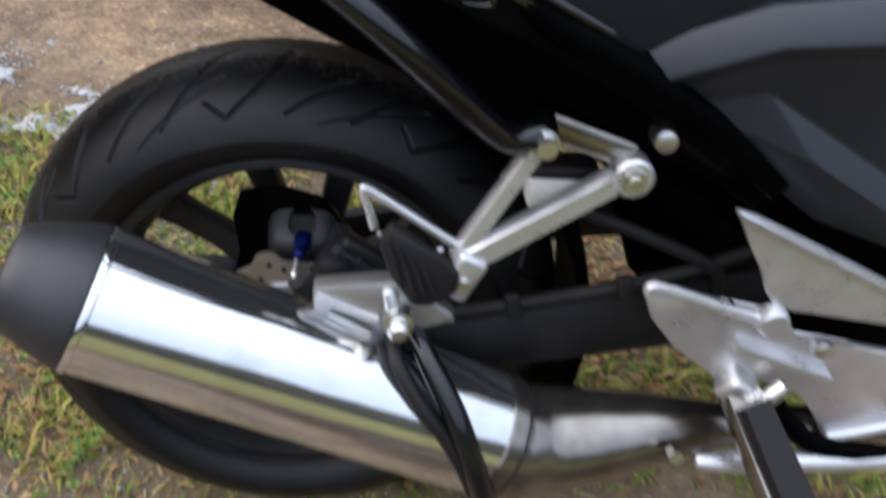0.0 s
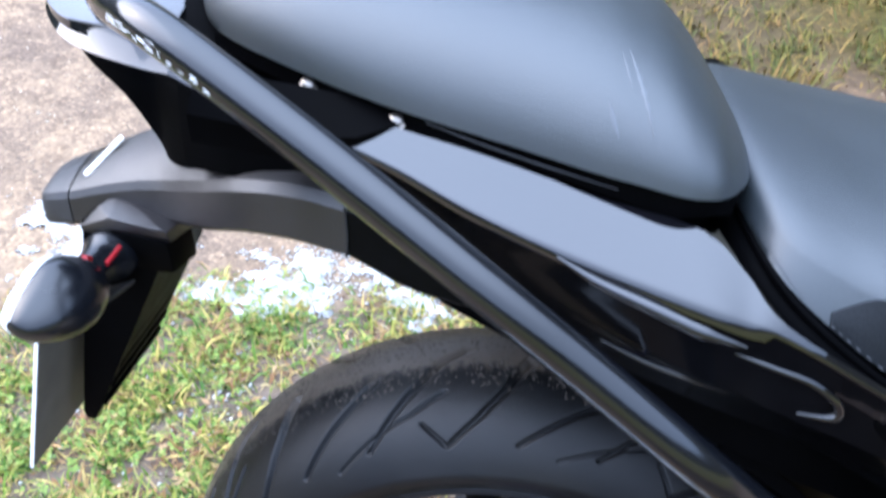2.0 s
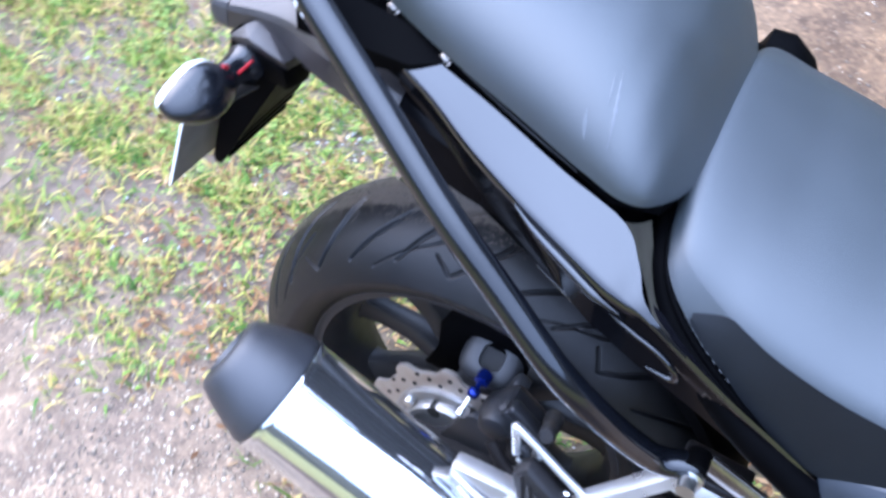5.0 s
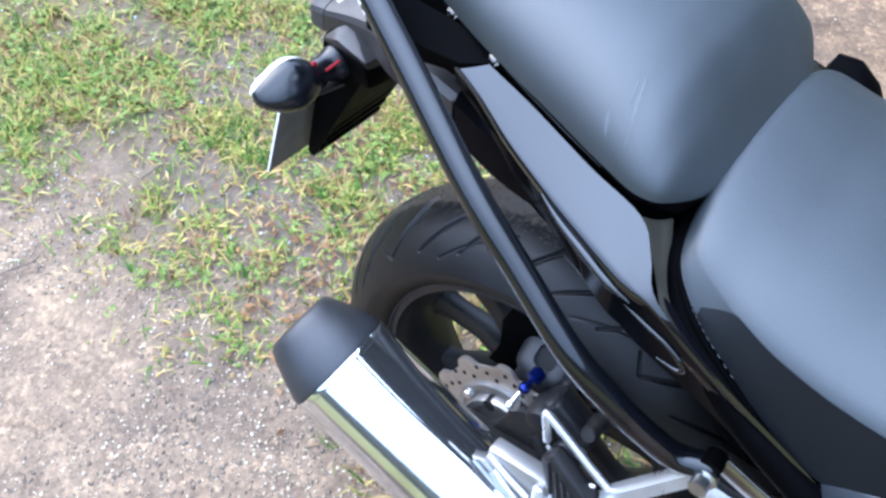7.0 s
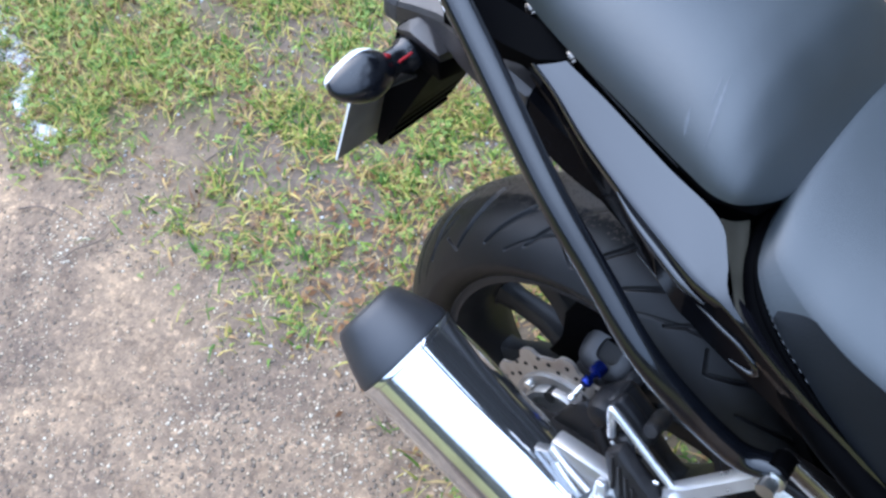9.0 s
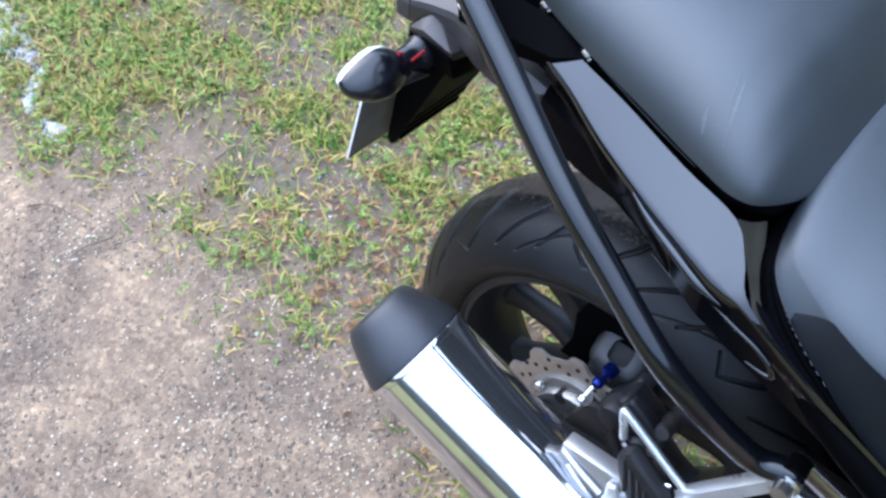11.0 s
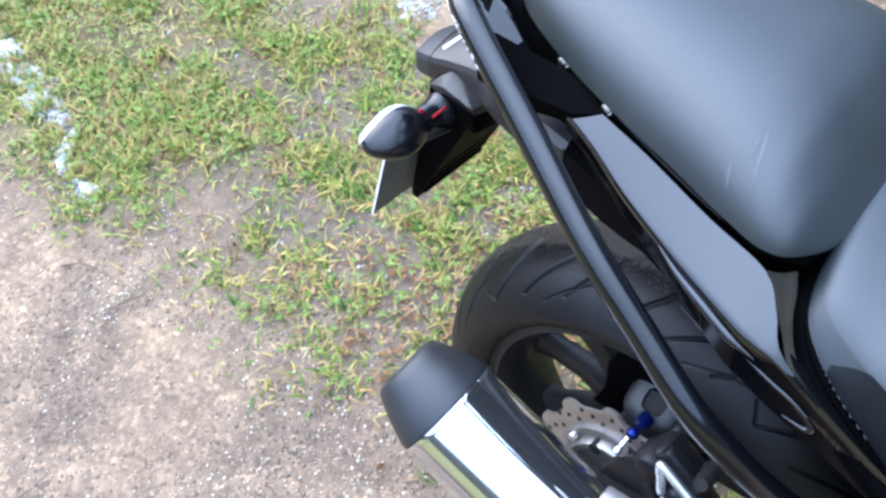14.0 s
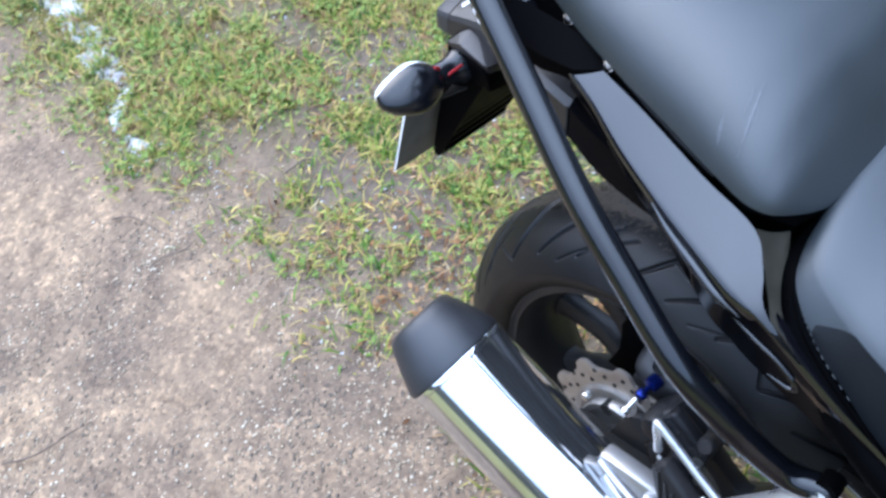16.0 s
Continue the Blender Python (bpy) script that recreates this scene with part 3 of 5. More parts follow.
part("foot_bolt", turned([(0, 0), (0, 0.006), (0.008, 0.006)], (0.178, -0.214, 0.470), (0, 1, 0), 10), BOLT, hanger)
part("body_bolt", turned([(0, 0), (0, 0.006), (0.002, 0.010), (0.008, 0.011), (0.02, 0.011)], (0.345, -0.186, 0.601), (0, 1, 0), 20), BOLT, bike)
# folded pillion foot rest
rest = part("pillion_footrest", plate([(0.100, 0.512), (0.113, 0.533), (0.158, 0.496), (0.174, 0.484), (0.172, 0.462), (0.150, 0.447), (0.130, 0.448), (0.112, 0.478)], -0.214, -0.194, 0.006), PLASTIC, bike, "folded pillion foot rest with black rubber")
part("rest_edge", tube([(0.097, -0.196, 0.522), (0.093, -0.196, 0.540), (0.0885, -0.195, 0.556), (0.092, -0.195, 0.5585), (0.118, -0.194, 0.540), (0.146, -0.193, 0.519), (0.174, -0.191, 0.498)], 0.0046, 10), SILVER, rest, "bright alloy edge")
part("rest_ledge", tube([(0.100, -0.200, 0.519), (0.120, -0.200, 0.506), (0.142, -0.200, 0.492), (0.152, -0.198, 0.498), (0.158, -0.197, 0.500)], 0.0022, 8), SILVER, rest, "bright alloy inner edge")
for k in range(4):
    part("rubber_rib", tube([(0.110 + 0.010 * k, -0.2145, 0.520 - 0.009 * k), (0.122 + 0.010 * k, -0.2145, 0.470 - 0.004 * k)], 0.0022, 6), PLASTIC, rest)
# rear brake reservoir
res = part("brake_reservoir", block((0.062, 0.035, 0.036), pose(0.268, -0.135, 0.530, 0, 2, 0), 0.007), WHITE, bike, "milky white brake fluid reservoir")
part("reservoir_cap", block((0.066, 0.038, 0.012), pose(0.268, -0.135, 0.553, 0, 2, 0), 0.003), PLASTIC, res)

# rider's foot rest plates
heel = part("heel_guard", plate([(0.411, 0.548), (0.433, 0.540), (0.573, 0.469), (0.640, 0.435), (0.640, 0.405), (0.588, 0.422), (0.520, 0.434), (0.490, 0.442), (0.470, 0.442), (0.465, 0.456), (0.452, 0.478), (0.430, 0.514)], -0.205, -0.197, 0.003), SILVER, bike, "silver alloy heel guard")
part("guard_rim", tube([(0.412, -0.207, 0.547), (0.433, -0.207, 0.537), (0.500, -0.207, 0.504), (0.573, -0.207, 0.467), (0.64, -0.207, 0.433)], [0.003, 0.0058, 0.0062, 0.006, 0.006], 8, 6), SILVER, heel)
foot_plate = part("footrest_plate", plate([(0.343, 0.461), (0.354, 0.470), (0.420, 0.447), (0.465, 0.433), (0.480, 0.440), (0.492, 0.424), (0.500, 0.404), (0.560, 0.396), (0.640, 0.380), (0.640, 0.290), (0.565, 0.272), (0.547, 0.305), (0.529, 0.335), (0.500, 0.352), (0.466, 0.354), (0.431, 0.356), (0.384, 0.394), (0.356, 0.428)], -0.206, -0.196, 0.004), SILVER, bike, "silver alloy rider foot rest plate")
part("plate_rim", tube([(0.346, -0.208, 0.461), (0.356, -0.208, 0.467), (0.420, -0.208, 0.444), (0.462, -0.208, 0.429)], 0.0055, 8, 6, round_ends=True), SILVER, foot_plate)
part("pivot_boss", turned([(0, 0), (0, 0.012), (0.003, 0.0155), (0.014, 0.017)], (0.4700, -0.218, 0.4300), (0, 1, 0), 24), SILVER, foot_plate)
part("lower_rim", tube([(0.568, -0.208, 0.276), (0.60, -0.208, 0.283), (0.640, -0.208, 0.294)], 0.0055, 8, 6, round_ends=True), SILVER, foot_plate)
part("plate_bolt", turned([(0, 0), (0, 0.006), (0.002, 0.010), (0.010, 0.011)], (0.528, -0.216, 0.396), (0, 1, 0), 16), BOLT, foot_plate)
part("plate_bolt", turned([(0, 0), (0, 0.007), (0.012, 0.008)], (0.43, -0.205, 0.437), (0, 1, 0), 12), DARK, foot_plate)
def peg(a, b, w0, w1, thick):
    """A tapering bar of rounded rectangular section from a to b, broad along x."""
    a, b = Vector(a), Vector(b)
    d = (b - a).normalized()
    wide = (Vector((1, 0, 0)) - d * d.x).normalized()
    up = d.cross(wide)
    return loft([[p + wide * (w * u) + up * (thick * v) for u, v in ((-1, -0.5), (-0.8, -1), (0.8, -1), (1, -0.5), (1, 0.5), (0.8, 1), (-0.8, 1), (-1, 0.5))] for p, w in ((a, w0), (b, w1))])


PEG_A, PEG_B = Vector((0.4560, -0.214, 0.345)), Vector((0.4960, -0.304, 0.262))
footrest = part("rider_footrest", peg(PEG_A, PEG_B, 0.0205, 0.0225, 0.012), STEEL, bike, "black rubber rider foot rest on a bright bar")
part("rubber_pad", peg(PEG_A + Vector((0.007, -0.018, 0.000)), PEG_B + Vector((0.006, -0.004, 0.008)), 0.0165, 0.0195, 0.0135), PLASTIC, footrest, "black rubber tread")
for k in range(2):
    shift = Vector((0.008 * (2 * k - 1), 0, 0))
    part("tread_groove", tube([PEG_A.lerp(PEG_B, 0.40) + shift + Vector((0.008, -0.009, 0.011)), PEG_A.lerp(PEG_B, 0.97) + shift + Vector((0.007, -0.007, 0.014))], 0.0022, 6, smooth=False), PLASTIC, footrest)
clevis = part("footrest_clevis", block((0.036, 0.036, 0.030), pose(0.452, -0.210, 0.354, 20, 35, 0), 0.006), SILVER, bike, "bright alloy clevis of the foot rest")
part("pivot_pin", turned([(0, 0), (0, 0.0065), (0.002, 0.0085), (0.030, 0.0085), (0.030, 0)], (0.476, -0.224, 0.340), (0.62, 0, 0.72), 16), BOLT, clevis)
for k in range(3):
    part("return_spring", tube([Vector((0.462 + 0.004 * k, -0.226, 0.345 + 0.004 * k)) + Vector((-0.6 * math.sin(a), -0.5 * math.cos(a), 0.6 * math.cos(a))) * 0.014 for a in (0.0, 0.6, 1.2, 1.8, 2.4)], 0.0020, 6), BOLT, clevis)
part("joint_arm", bar((0.440, -0.209, 0.402), (0.540, -0.212, 0.366), 0.006, 0.004, 0.010), SILVER, clevis)
part("brake_pedal", tube([(0.432, -0.218, 0.253), (0.47, -0.220, 0.254), (0.56, -0.22, 0.255), (0.66, -0.22, 0.258)], [0.009, 0.0125, 0.0125, 0.012], 12, 6, flat=0.75, round_ends=True), SILVER, bike)
part("pedal_lever", tube([(0.490, -0.205, 0.335), (0.520, -0.212, 0.300), (0.560, -0.216, 0.272), (0.68, -0.216, 0.25)], 0.011, 10, 6), DARK, bike)
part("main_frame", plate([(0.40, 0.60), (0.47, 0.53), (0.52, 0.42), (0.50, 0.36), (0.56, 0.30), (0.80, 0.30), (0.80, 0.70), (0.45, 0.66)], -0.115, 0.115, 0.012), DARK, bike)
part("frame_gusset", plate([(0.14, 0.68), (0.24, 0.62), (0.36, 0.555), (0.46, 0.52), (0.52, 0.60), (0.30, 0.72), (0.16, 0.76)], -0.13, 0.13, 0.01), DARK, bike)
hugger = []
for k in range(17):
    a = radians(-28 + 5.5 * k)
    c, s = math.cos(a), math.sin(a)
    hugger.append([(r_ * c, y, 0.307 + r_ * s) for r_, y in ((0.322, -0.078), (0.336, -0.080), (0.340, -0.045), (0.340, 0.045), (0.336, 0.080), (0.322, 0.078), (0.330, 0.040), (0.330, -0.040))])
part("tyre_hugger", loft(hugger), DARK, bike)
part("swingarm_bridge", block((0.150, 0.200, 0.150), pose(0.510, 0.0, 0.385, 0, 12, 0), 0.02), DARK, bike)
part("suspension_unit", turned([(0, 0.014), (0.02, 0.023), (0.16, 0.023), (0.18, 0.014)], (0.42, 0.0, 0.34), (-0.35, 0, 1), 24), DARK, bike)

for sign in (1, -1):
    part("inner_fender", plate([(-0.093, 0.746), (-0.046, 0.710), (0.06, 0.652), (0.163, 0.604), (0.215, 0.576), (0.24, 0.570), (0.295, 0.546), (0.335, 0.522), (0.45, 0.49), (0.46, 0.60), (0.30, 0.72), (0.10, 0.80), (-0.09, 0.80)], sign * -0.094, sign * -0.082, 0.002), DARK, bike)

# seats
def shouldered(rows):
    """A seat from rows of (x, shoulder half width, shoulder height, half width, bottom, top): a gently crowned top, a shoulder, and sloping flanks."""
    rings = []
    for x, ye, ze, w, bot, top in rows:
        half = [(0.0, top), (0.3 * ye, top - 0.03 * (top - ze)), (0.6 * ye, top - 0.18 * (top - ze)), (0.82 * ye, top - 0.46 * (top - ze)), (0.94 * ye, top - 0.75 * (top - ze)), (ye, ze), (ye + 0.12 * (w - ye), ze - 0.10 * (ze - bot)),
                (ye + 0.40 * (w - ye), ze - 0.34 * (ze - bot)), (ye + 0.72 * (w - ye), ze - 0.66 * (ze - bot)), (w, bot)]
        rings.append([(x, -u, z) for u, z in half[::-1]] + [(x, u, z) for u, z in half[1:]])
    return loft(rings)


PILLION = [(-0.216, 0.022, 0.912, 0.920), (-0.209, 0.052, 0.900, 0.934), (-0.188, 0.082, 0.890, 0.945), (-0.140, 0.104, 0.877, 0.946), (-0.080, 0.121, 0.862, 0.937), (0.0, 0.140, 0.847, 0.924), (0.045, 0.152, 0.839, 0.915),
           (0.068, 0.158, 0.836, 0.907), (0.086, 0.162, 0.833, 0.898), (0.100, 0.162, 0.831, 0.886), (0.115, 0.155, 0.829, 0.870), (0.131, 0.128, 0.824, 0.848), (0.142, 0.095, 0.820, 0.832)]
def padded(rows):
    """A seat from rows of (x, half width, bottom, top): a broad crowned top that rolls over into sloping flanks."""
    rings = []
    for x, w, bot, top in rows:
        half = [(w * math.sin(a) ** 0.70, bot + (top - bot) * math.cos(a) ** 0.95) for a in (math.pi / 2 * k / 16 for k in range(1, 17))]
        rings.append([(x, -u, max(z, bot)) for u, z in half[::-1]] + [(x, 0.0, top)] + [(x, u, max(z, bot)) for u, z in half])
    return loft(rings)


pillion = part("pillion_seat", padded(resample(PILLION, 4)), VINYL, bike, "grey vinyl pillion seat with faint scuffs", smooth=75)
skin = BVHTree.FromPolygons([v.co for v in pillion.data.vertices], [p.vertices for p in pillion.data.polygons])
for way_, wide_ in ((((0.0600, -0.108), (0.0651, -0.126), (0.0700, -0.141), (0.0737, -0.1525)), 0.0016), (((0.0490, -0.139), (0.0511, -0.1440), (0.0530, -0.1475), (0.0552, -0.1505)), 0.0022), (((0.0560, -0.112), (0.0590, -0.124), (0.0615, -0.133)), 0.0009)):
    line_ = curve([skin.ray_cast(Vector((x, y, 1.2)), Vector((0, 0, -1)))[0] for x, y in way_], 6)
    rings = []
    for k, p in enumerate(line_):
        hit = skin.find_nearest(p)
        w = wide_ * math.sin(math.pi * (k + 0.5) / len(line_)) * (0.8 + 0.4 * math.sin(2.3 * k))
        rings.append([hit[0] + Vector((u * w, 0, 0)) + hit[1] * h for u, h in ((-1, 0.0001), (-0.5, 0.0003), (0.5, 0.0003), (1, 0.0001), (0, -0.0004))])
    part("scuff", loft(rings), SCUFF, pillion, "pale scratch in the vinyl")
part("base_rim", tube([(-0.054, -0.1235, 0.8530), (-0.02, -0.1315, 0.8445), (0.02, -0.1410, 0.8360), (0.058, -0.1500, 0.8290)], [0.0005, 0.0008, 0.0008, 0.0004], 8), CALIPER, pillion, "thin grey edge of the seat base")
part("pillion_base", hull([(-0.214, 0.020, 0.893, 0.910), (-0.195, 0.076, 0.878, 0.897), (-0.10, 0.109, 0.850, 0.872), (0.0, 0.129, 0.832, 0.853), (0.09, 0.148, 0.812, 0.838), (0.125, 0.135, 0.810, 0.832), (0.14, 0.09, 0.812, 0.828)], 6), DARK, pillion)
RIDER = resample([(0.128, 0.046, 0.820, 0.058, 0.810, 0.826), (0.133, 0.096, 0.819, 0.110, 0.806, 0.835), (0.142, 0.136, 0.814, 0.153, 0.797, 0.838), (0.158, 0.160, 0.804, 0.173, 0.782, 0.836), (0.190, 0.172, 0.790, 0.184, 0.758, 0.829), (0.215, 0.180, 0.782, 0.187, 0.741, 0.823),
                  (0.250, 0.185, 0.772, 0.190, 0.716, 0.817), (0.310, 0.187, 0.762, 0.190, 0.684, 0.806), (0.40, 0.182, 0.758, 0.185, 0.690, 0.800), (0.55, 0.157, 0.762, 0.162, 0.705, 0.800), (0.75, 0.118, 0.776, 0.13, 0.72, 0.815)], 5)
rider = part("rider_seat", shouldered(RIDER), VINYL, bike, "grey vinyl rider seat with stitched seam", smooth=75)
for sign in (1, -1):
    rings = []
    for x, ye, ze, w, bot, top in RIDER:
        if x < 0.172:
            continue
        start = 0.92 * max(0.0, min(1.0, (0.205 - x) / 0.033)) ** 1.5
        ring = []
        for k in range(6):
            f = start + (1 - start) * k / 5
            y = ye + (w - ye) * float(np.interp(f, (0, 0.10, 0.34, 0.66, 1), (0, 0.12, 0.40, 0.72, 1)))
            ring.append(Vector((x, -sign * (y + 0.0008 + 0.0008 * math.sin(math.pi * k / 5)), ze - f * (ze - bot))))
        rings.append(ring + [ring[-1] + Vector((0, sign * 0.005, 0)), ring[0] + Vector((0, sign * 0.005, 0))])
    part("seat_side", loft(rings), SEAT_SIDE, rider, "darker textured vinyl on the seat's side", smooth=40)
piping = [(0.1285, -0.066, 0.808), (0.1345, -0.113, 0.802), (0.143, -0.154, 0.793), (0.159, -0.174, 0.777), (0.190, -0.186, 0.753), (0.250, -0.192, 0.711)]
part("seat_piping", tube(piping, 0.0026, 8), DARK, rider)
stitches = bmesh.new()
line = curve([(p[0] + 0.001, p[1] - 0.0012, p[2] + 0.0065) for p in piping], 16)[20:-6]
for a, b in zip(line[::2], line[1::2]):
    tube([a, a.lerp(b, 0.8)], 0.00042, 5, bm=stitches, smooth=False)
part("stitching", stitches, THREAD, rider)
for sign in (1, -1):
    part("seat_trim", tube([(x, sign * y, z) for x, y, z in ((0.130, -0.080, 0.793), (0.136, -0.112, 0.788), (0.143, -0.146, 0.779), (0.160, -0.168, 0.761), (0.190, -0.180, 0.737), (0.245, -0.191, 0.700), (0.306, -0.194, 0.668), (0.376, -0.188, 0.622), (0.455, -0.178, 0.556))], [0.012, 0.0125, 0.013, 0.013, 0.014, 0.014, 0.014, 0.013, 0.011], 16), DARK, bike)

# glossy tail: two broad planes that meet in a ridge, a seam, a hollow side and a black underside
def tail_mesh():
    rings = []
    for x, t, ys, zs, yl, zl, yb, _ in resample([(-0.341, 0.9035, 0.006, 0.899, 0.007, 0.896, 0.004, 0.893), (-0.334, 0.9055, 0.024, 0.8945, 0.029, 0.888, 0.016, 0.884), (-0.318, 0.908, 0.043, 0.890, 0.053, 0.880, 0.030, 0.871),
                                                  (-0.300, 0.9105, 0.057, 0.888, 0.070, 0.875, 0.040, 0.859), (-0.275, 0.914, 0.070, 0.8885, 0.086, 0.872, 0.047, 0.843), (-0.250, 0.917, 0.078, 0.8895, 0.096, 0.869, 0.052, 0.824),
                                                  (-0.235, 0.9185, 0.081, 0.889, 0.100, 0.867, 0.056, 0.812), (-0.221, 0.9195, 0.085, 0.888, 0.103, 0.866, 0.060, 0.802)], 4):
        t, yl = t - 0.0065, ys + 0.55 * (yl - ys)
        half = [(0.0, t), (0.05 * ys, t - 0.02 * (t - zs)), (0.35 * ys, t - 0.29 * (t - zs)), (0.7 * ys, t - 0.62 * (t - zs)), (0.93 * ys, t - 0.89 * (t - zs)), (ys, zs),
                (0.5 * (ys + yl) - 0.002, 0.5 * (zs + zl)), (yl, zl), (0.9 * yl, zl - 0.004), (0.6 * yb, zl - 0.005)]
        rings.append([(x, -u, z) for u, z in half] + [(x, u, z) for u, z in half[:0:-1]])
    return loft(rings)


tail = part("tail_cowl", tail_mesh(), GLOSS, bike, "gloss black tail cowl", smooth=22)
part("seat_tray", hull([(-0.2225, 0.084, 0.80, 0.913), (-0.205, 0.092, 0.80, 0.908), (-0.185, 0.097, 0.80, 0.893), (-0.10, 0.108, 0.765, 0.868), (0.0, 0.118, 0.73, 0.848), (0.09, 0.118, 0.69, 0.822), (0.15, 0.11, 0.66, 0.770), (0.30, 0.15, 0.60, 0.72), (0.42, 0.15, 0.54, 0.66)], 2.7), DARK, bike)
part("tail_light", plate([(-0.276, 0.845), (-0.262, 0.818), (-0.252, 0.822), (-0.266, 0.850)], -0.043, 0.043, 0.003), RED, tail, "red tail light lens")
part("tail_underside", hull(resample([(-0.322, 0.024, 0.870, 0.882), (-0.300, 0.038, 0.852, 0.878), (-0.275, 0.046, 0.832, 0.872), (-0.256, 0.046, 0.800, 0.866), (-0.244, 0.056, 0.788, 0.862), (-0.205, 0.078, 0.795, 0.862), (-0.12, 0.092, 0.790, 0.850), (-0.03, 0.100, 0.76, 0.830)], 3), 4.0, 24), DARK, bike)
for sign in (1, -1):
    part("tail_seam", tube([(-0.3015, sign * 0.0572, 0.8885), (-0.275, sign * 0.0705, 0.8890), (-0.250, sign * 0.0785, 0.8900), (-0.235, sign * 0.0815, 0.8895), (-0.221, sign * 0.0855, 0.8885)], 0.0007, 6), HOLE, tail)
    upper = [(-0.2205, 0.0855, 0.8875), (-0.206, 0.0895, 0.883), (-0.190, 0.0945, 0.876), (-0.175, 0.1000, 0.867), (-0.160, 0.1060, 0.8575)]
    lower = [(-0.2205, 0.0955, 0.866), (-0.206, 0.1005, 0.861), (-0.192, 0.1050, 0.857), (-0.176, 0.1075, 0.855), (-0.161, 0.1080, 0.8555)]
    part("tail_side", loft([[(a[0], sign * a[1], a[2]), (b[0], sign * b[1], b[2]), (b[0], sign * (b[1] - 0.004), b[2]), (a[0], sign * (a[1] - 0.004), a[2])] for a, b in zip(upper, lower)]), GLOSS, tail)


def side_fairing(sign, lower=False):
    rows = [(-0.108, (-0.115, 0.857), (-0.132, 0.842), (-0.124, 0.826), (-0.118, 0.812)),
            (-0.068, (-0.123, 0.848), (-0.144, 0.829), (-0.130, 0.808), (-0.122, 0.787)),
            (-0.020, (-0.133, 0.839), (-0.163, 0.812), (-0.146, 0.786), (-0.130, 0.752)),
            (0.050, (-0.149, 0.823), (-0.185, 0.795), (-0.172, 0.757), (-0.140, 0.712)),
            (0.105, (-0.160, 0.812), (-0.201, 0.785), (-0.196, 0.740), (-0.145, 0.690)),
            (0.128, (-0.179, 0.797), (-0.203, 0.778), (-0.198, 0.732), (-0.147, 0.682)),
            (0.150, (-0.199, 0.777), (-0.2025, 0.7715), (-0.199, 0.722), (-0.148, 0.674)),
            (0.220, (-0.201, 0.736), (-0.2025, 0.7315), (-0.192, 0.688), (-0.150, 0.647)),
            (0.300, (-0.194, 0.690), (-0.195, 0.6855), (-0.183, 0.642), (-0.152, 0.614)),
            (0.370, (-0.182, 0.634), (-0.183, 0.6295), (-0.174, 0.594), (-0.152, 0.572)),
            (0.455, (-0.174, 0.562), (-0.1745, 0.5575), (-0.168, 0.530), (-0.152, 0.514))]
    flat = resample([(x, *[v for p in ps for v in p]) for x, *ps in rows], 5)
    rings = []
    for x, *v in flat:
        t, o, m, l = [Vector((x, sign * v[2 * k], v[2 * k + 1])) for k in range(4)]
        a, b = t.lerp(o, 0.84), o.lerp(m, 0.16 if x < 0.14 else 0.05)
        roll = [a.lerp(o, f).lerp(o.lerp(b, f), f) for f in (0.0, 0.2, 0.4, 0.6, 0.8, 1.0)]
        if lower:
            rings.append([b.lerp(m, 0.02), b.lerp(m, 0.5) + Vector((0, sign * 0.001, 0)), m, m.lerp(l, 0.5) + Vector((0, sign * 0.002, 0)), l, Vector((x, l.y * 0.86, l.z + 0.004)), Vector((x, b.y * 0.86, m.z))])
        else:
            rings.append([t, t.lerp(o, 0.5), *roll, Vector((x, b.y * 0.90, b.z)), Vector((x, t.y * 0.99, t.z - 0.022))])
    return loft(rings)


fairing = part("side_fairing", side_fairing(1), GLOSS, bike, "gloss black side fairing with a broad ledge", smooth=28)
part("side_fairing", side_fairing(-1), GLOSS, bike, "gloss black side fairing with a broad ledge", smooth=28)
# the same gloss panel below its edge, in the black with reflections toned down
for sign in (1, -1):
    part("lower_flank", side_fairing(sign, True), FLANK, bike, "lower side of the gloss fairing, darkened in place of its reflections", smooth=28)

def tip_facet(sign):
    """The polished hollow between the ledge's front end and the rider's seat."""
    upper = [(0.106, -0.160, 0.813), (0.129, -0.178, 0.796), (0.152, -0.198, 0.774), (0.185, -0.201, 0.755), (0.225, -0.202, 0.731)]
    lower = [(0.121, -0.128, 0.797), (0.133, -0.148, 0.785), (0.148, -0.168, 0.768), (0.176, -0.184, 0.744), (0.226, -0.197, 0.712)]
    rings = []
    for k in range(5):
        a, b = Vector(upper[k]), Vector(lower[k])
        line_ = [a.lerp(b, f) + Vector((0, 0, -0.003 * math.sin(math.pi * f))) for f in (0.0, 0.25, 0.5, 0.75, 1.0)]
        under = [p + Vector((0, 0.004, -0.006)) for p in reversed(line_)]
        rings.append([(p.x, sign * p.y, p.z) for p in line_ + under])
    return loft(rings)


for sign in (1, -1):
    part("fairing_facet", tip_facet(sign), OLIVE, bike, "olive-grey plastic in front of the ledge", smooth=40)

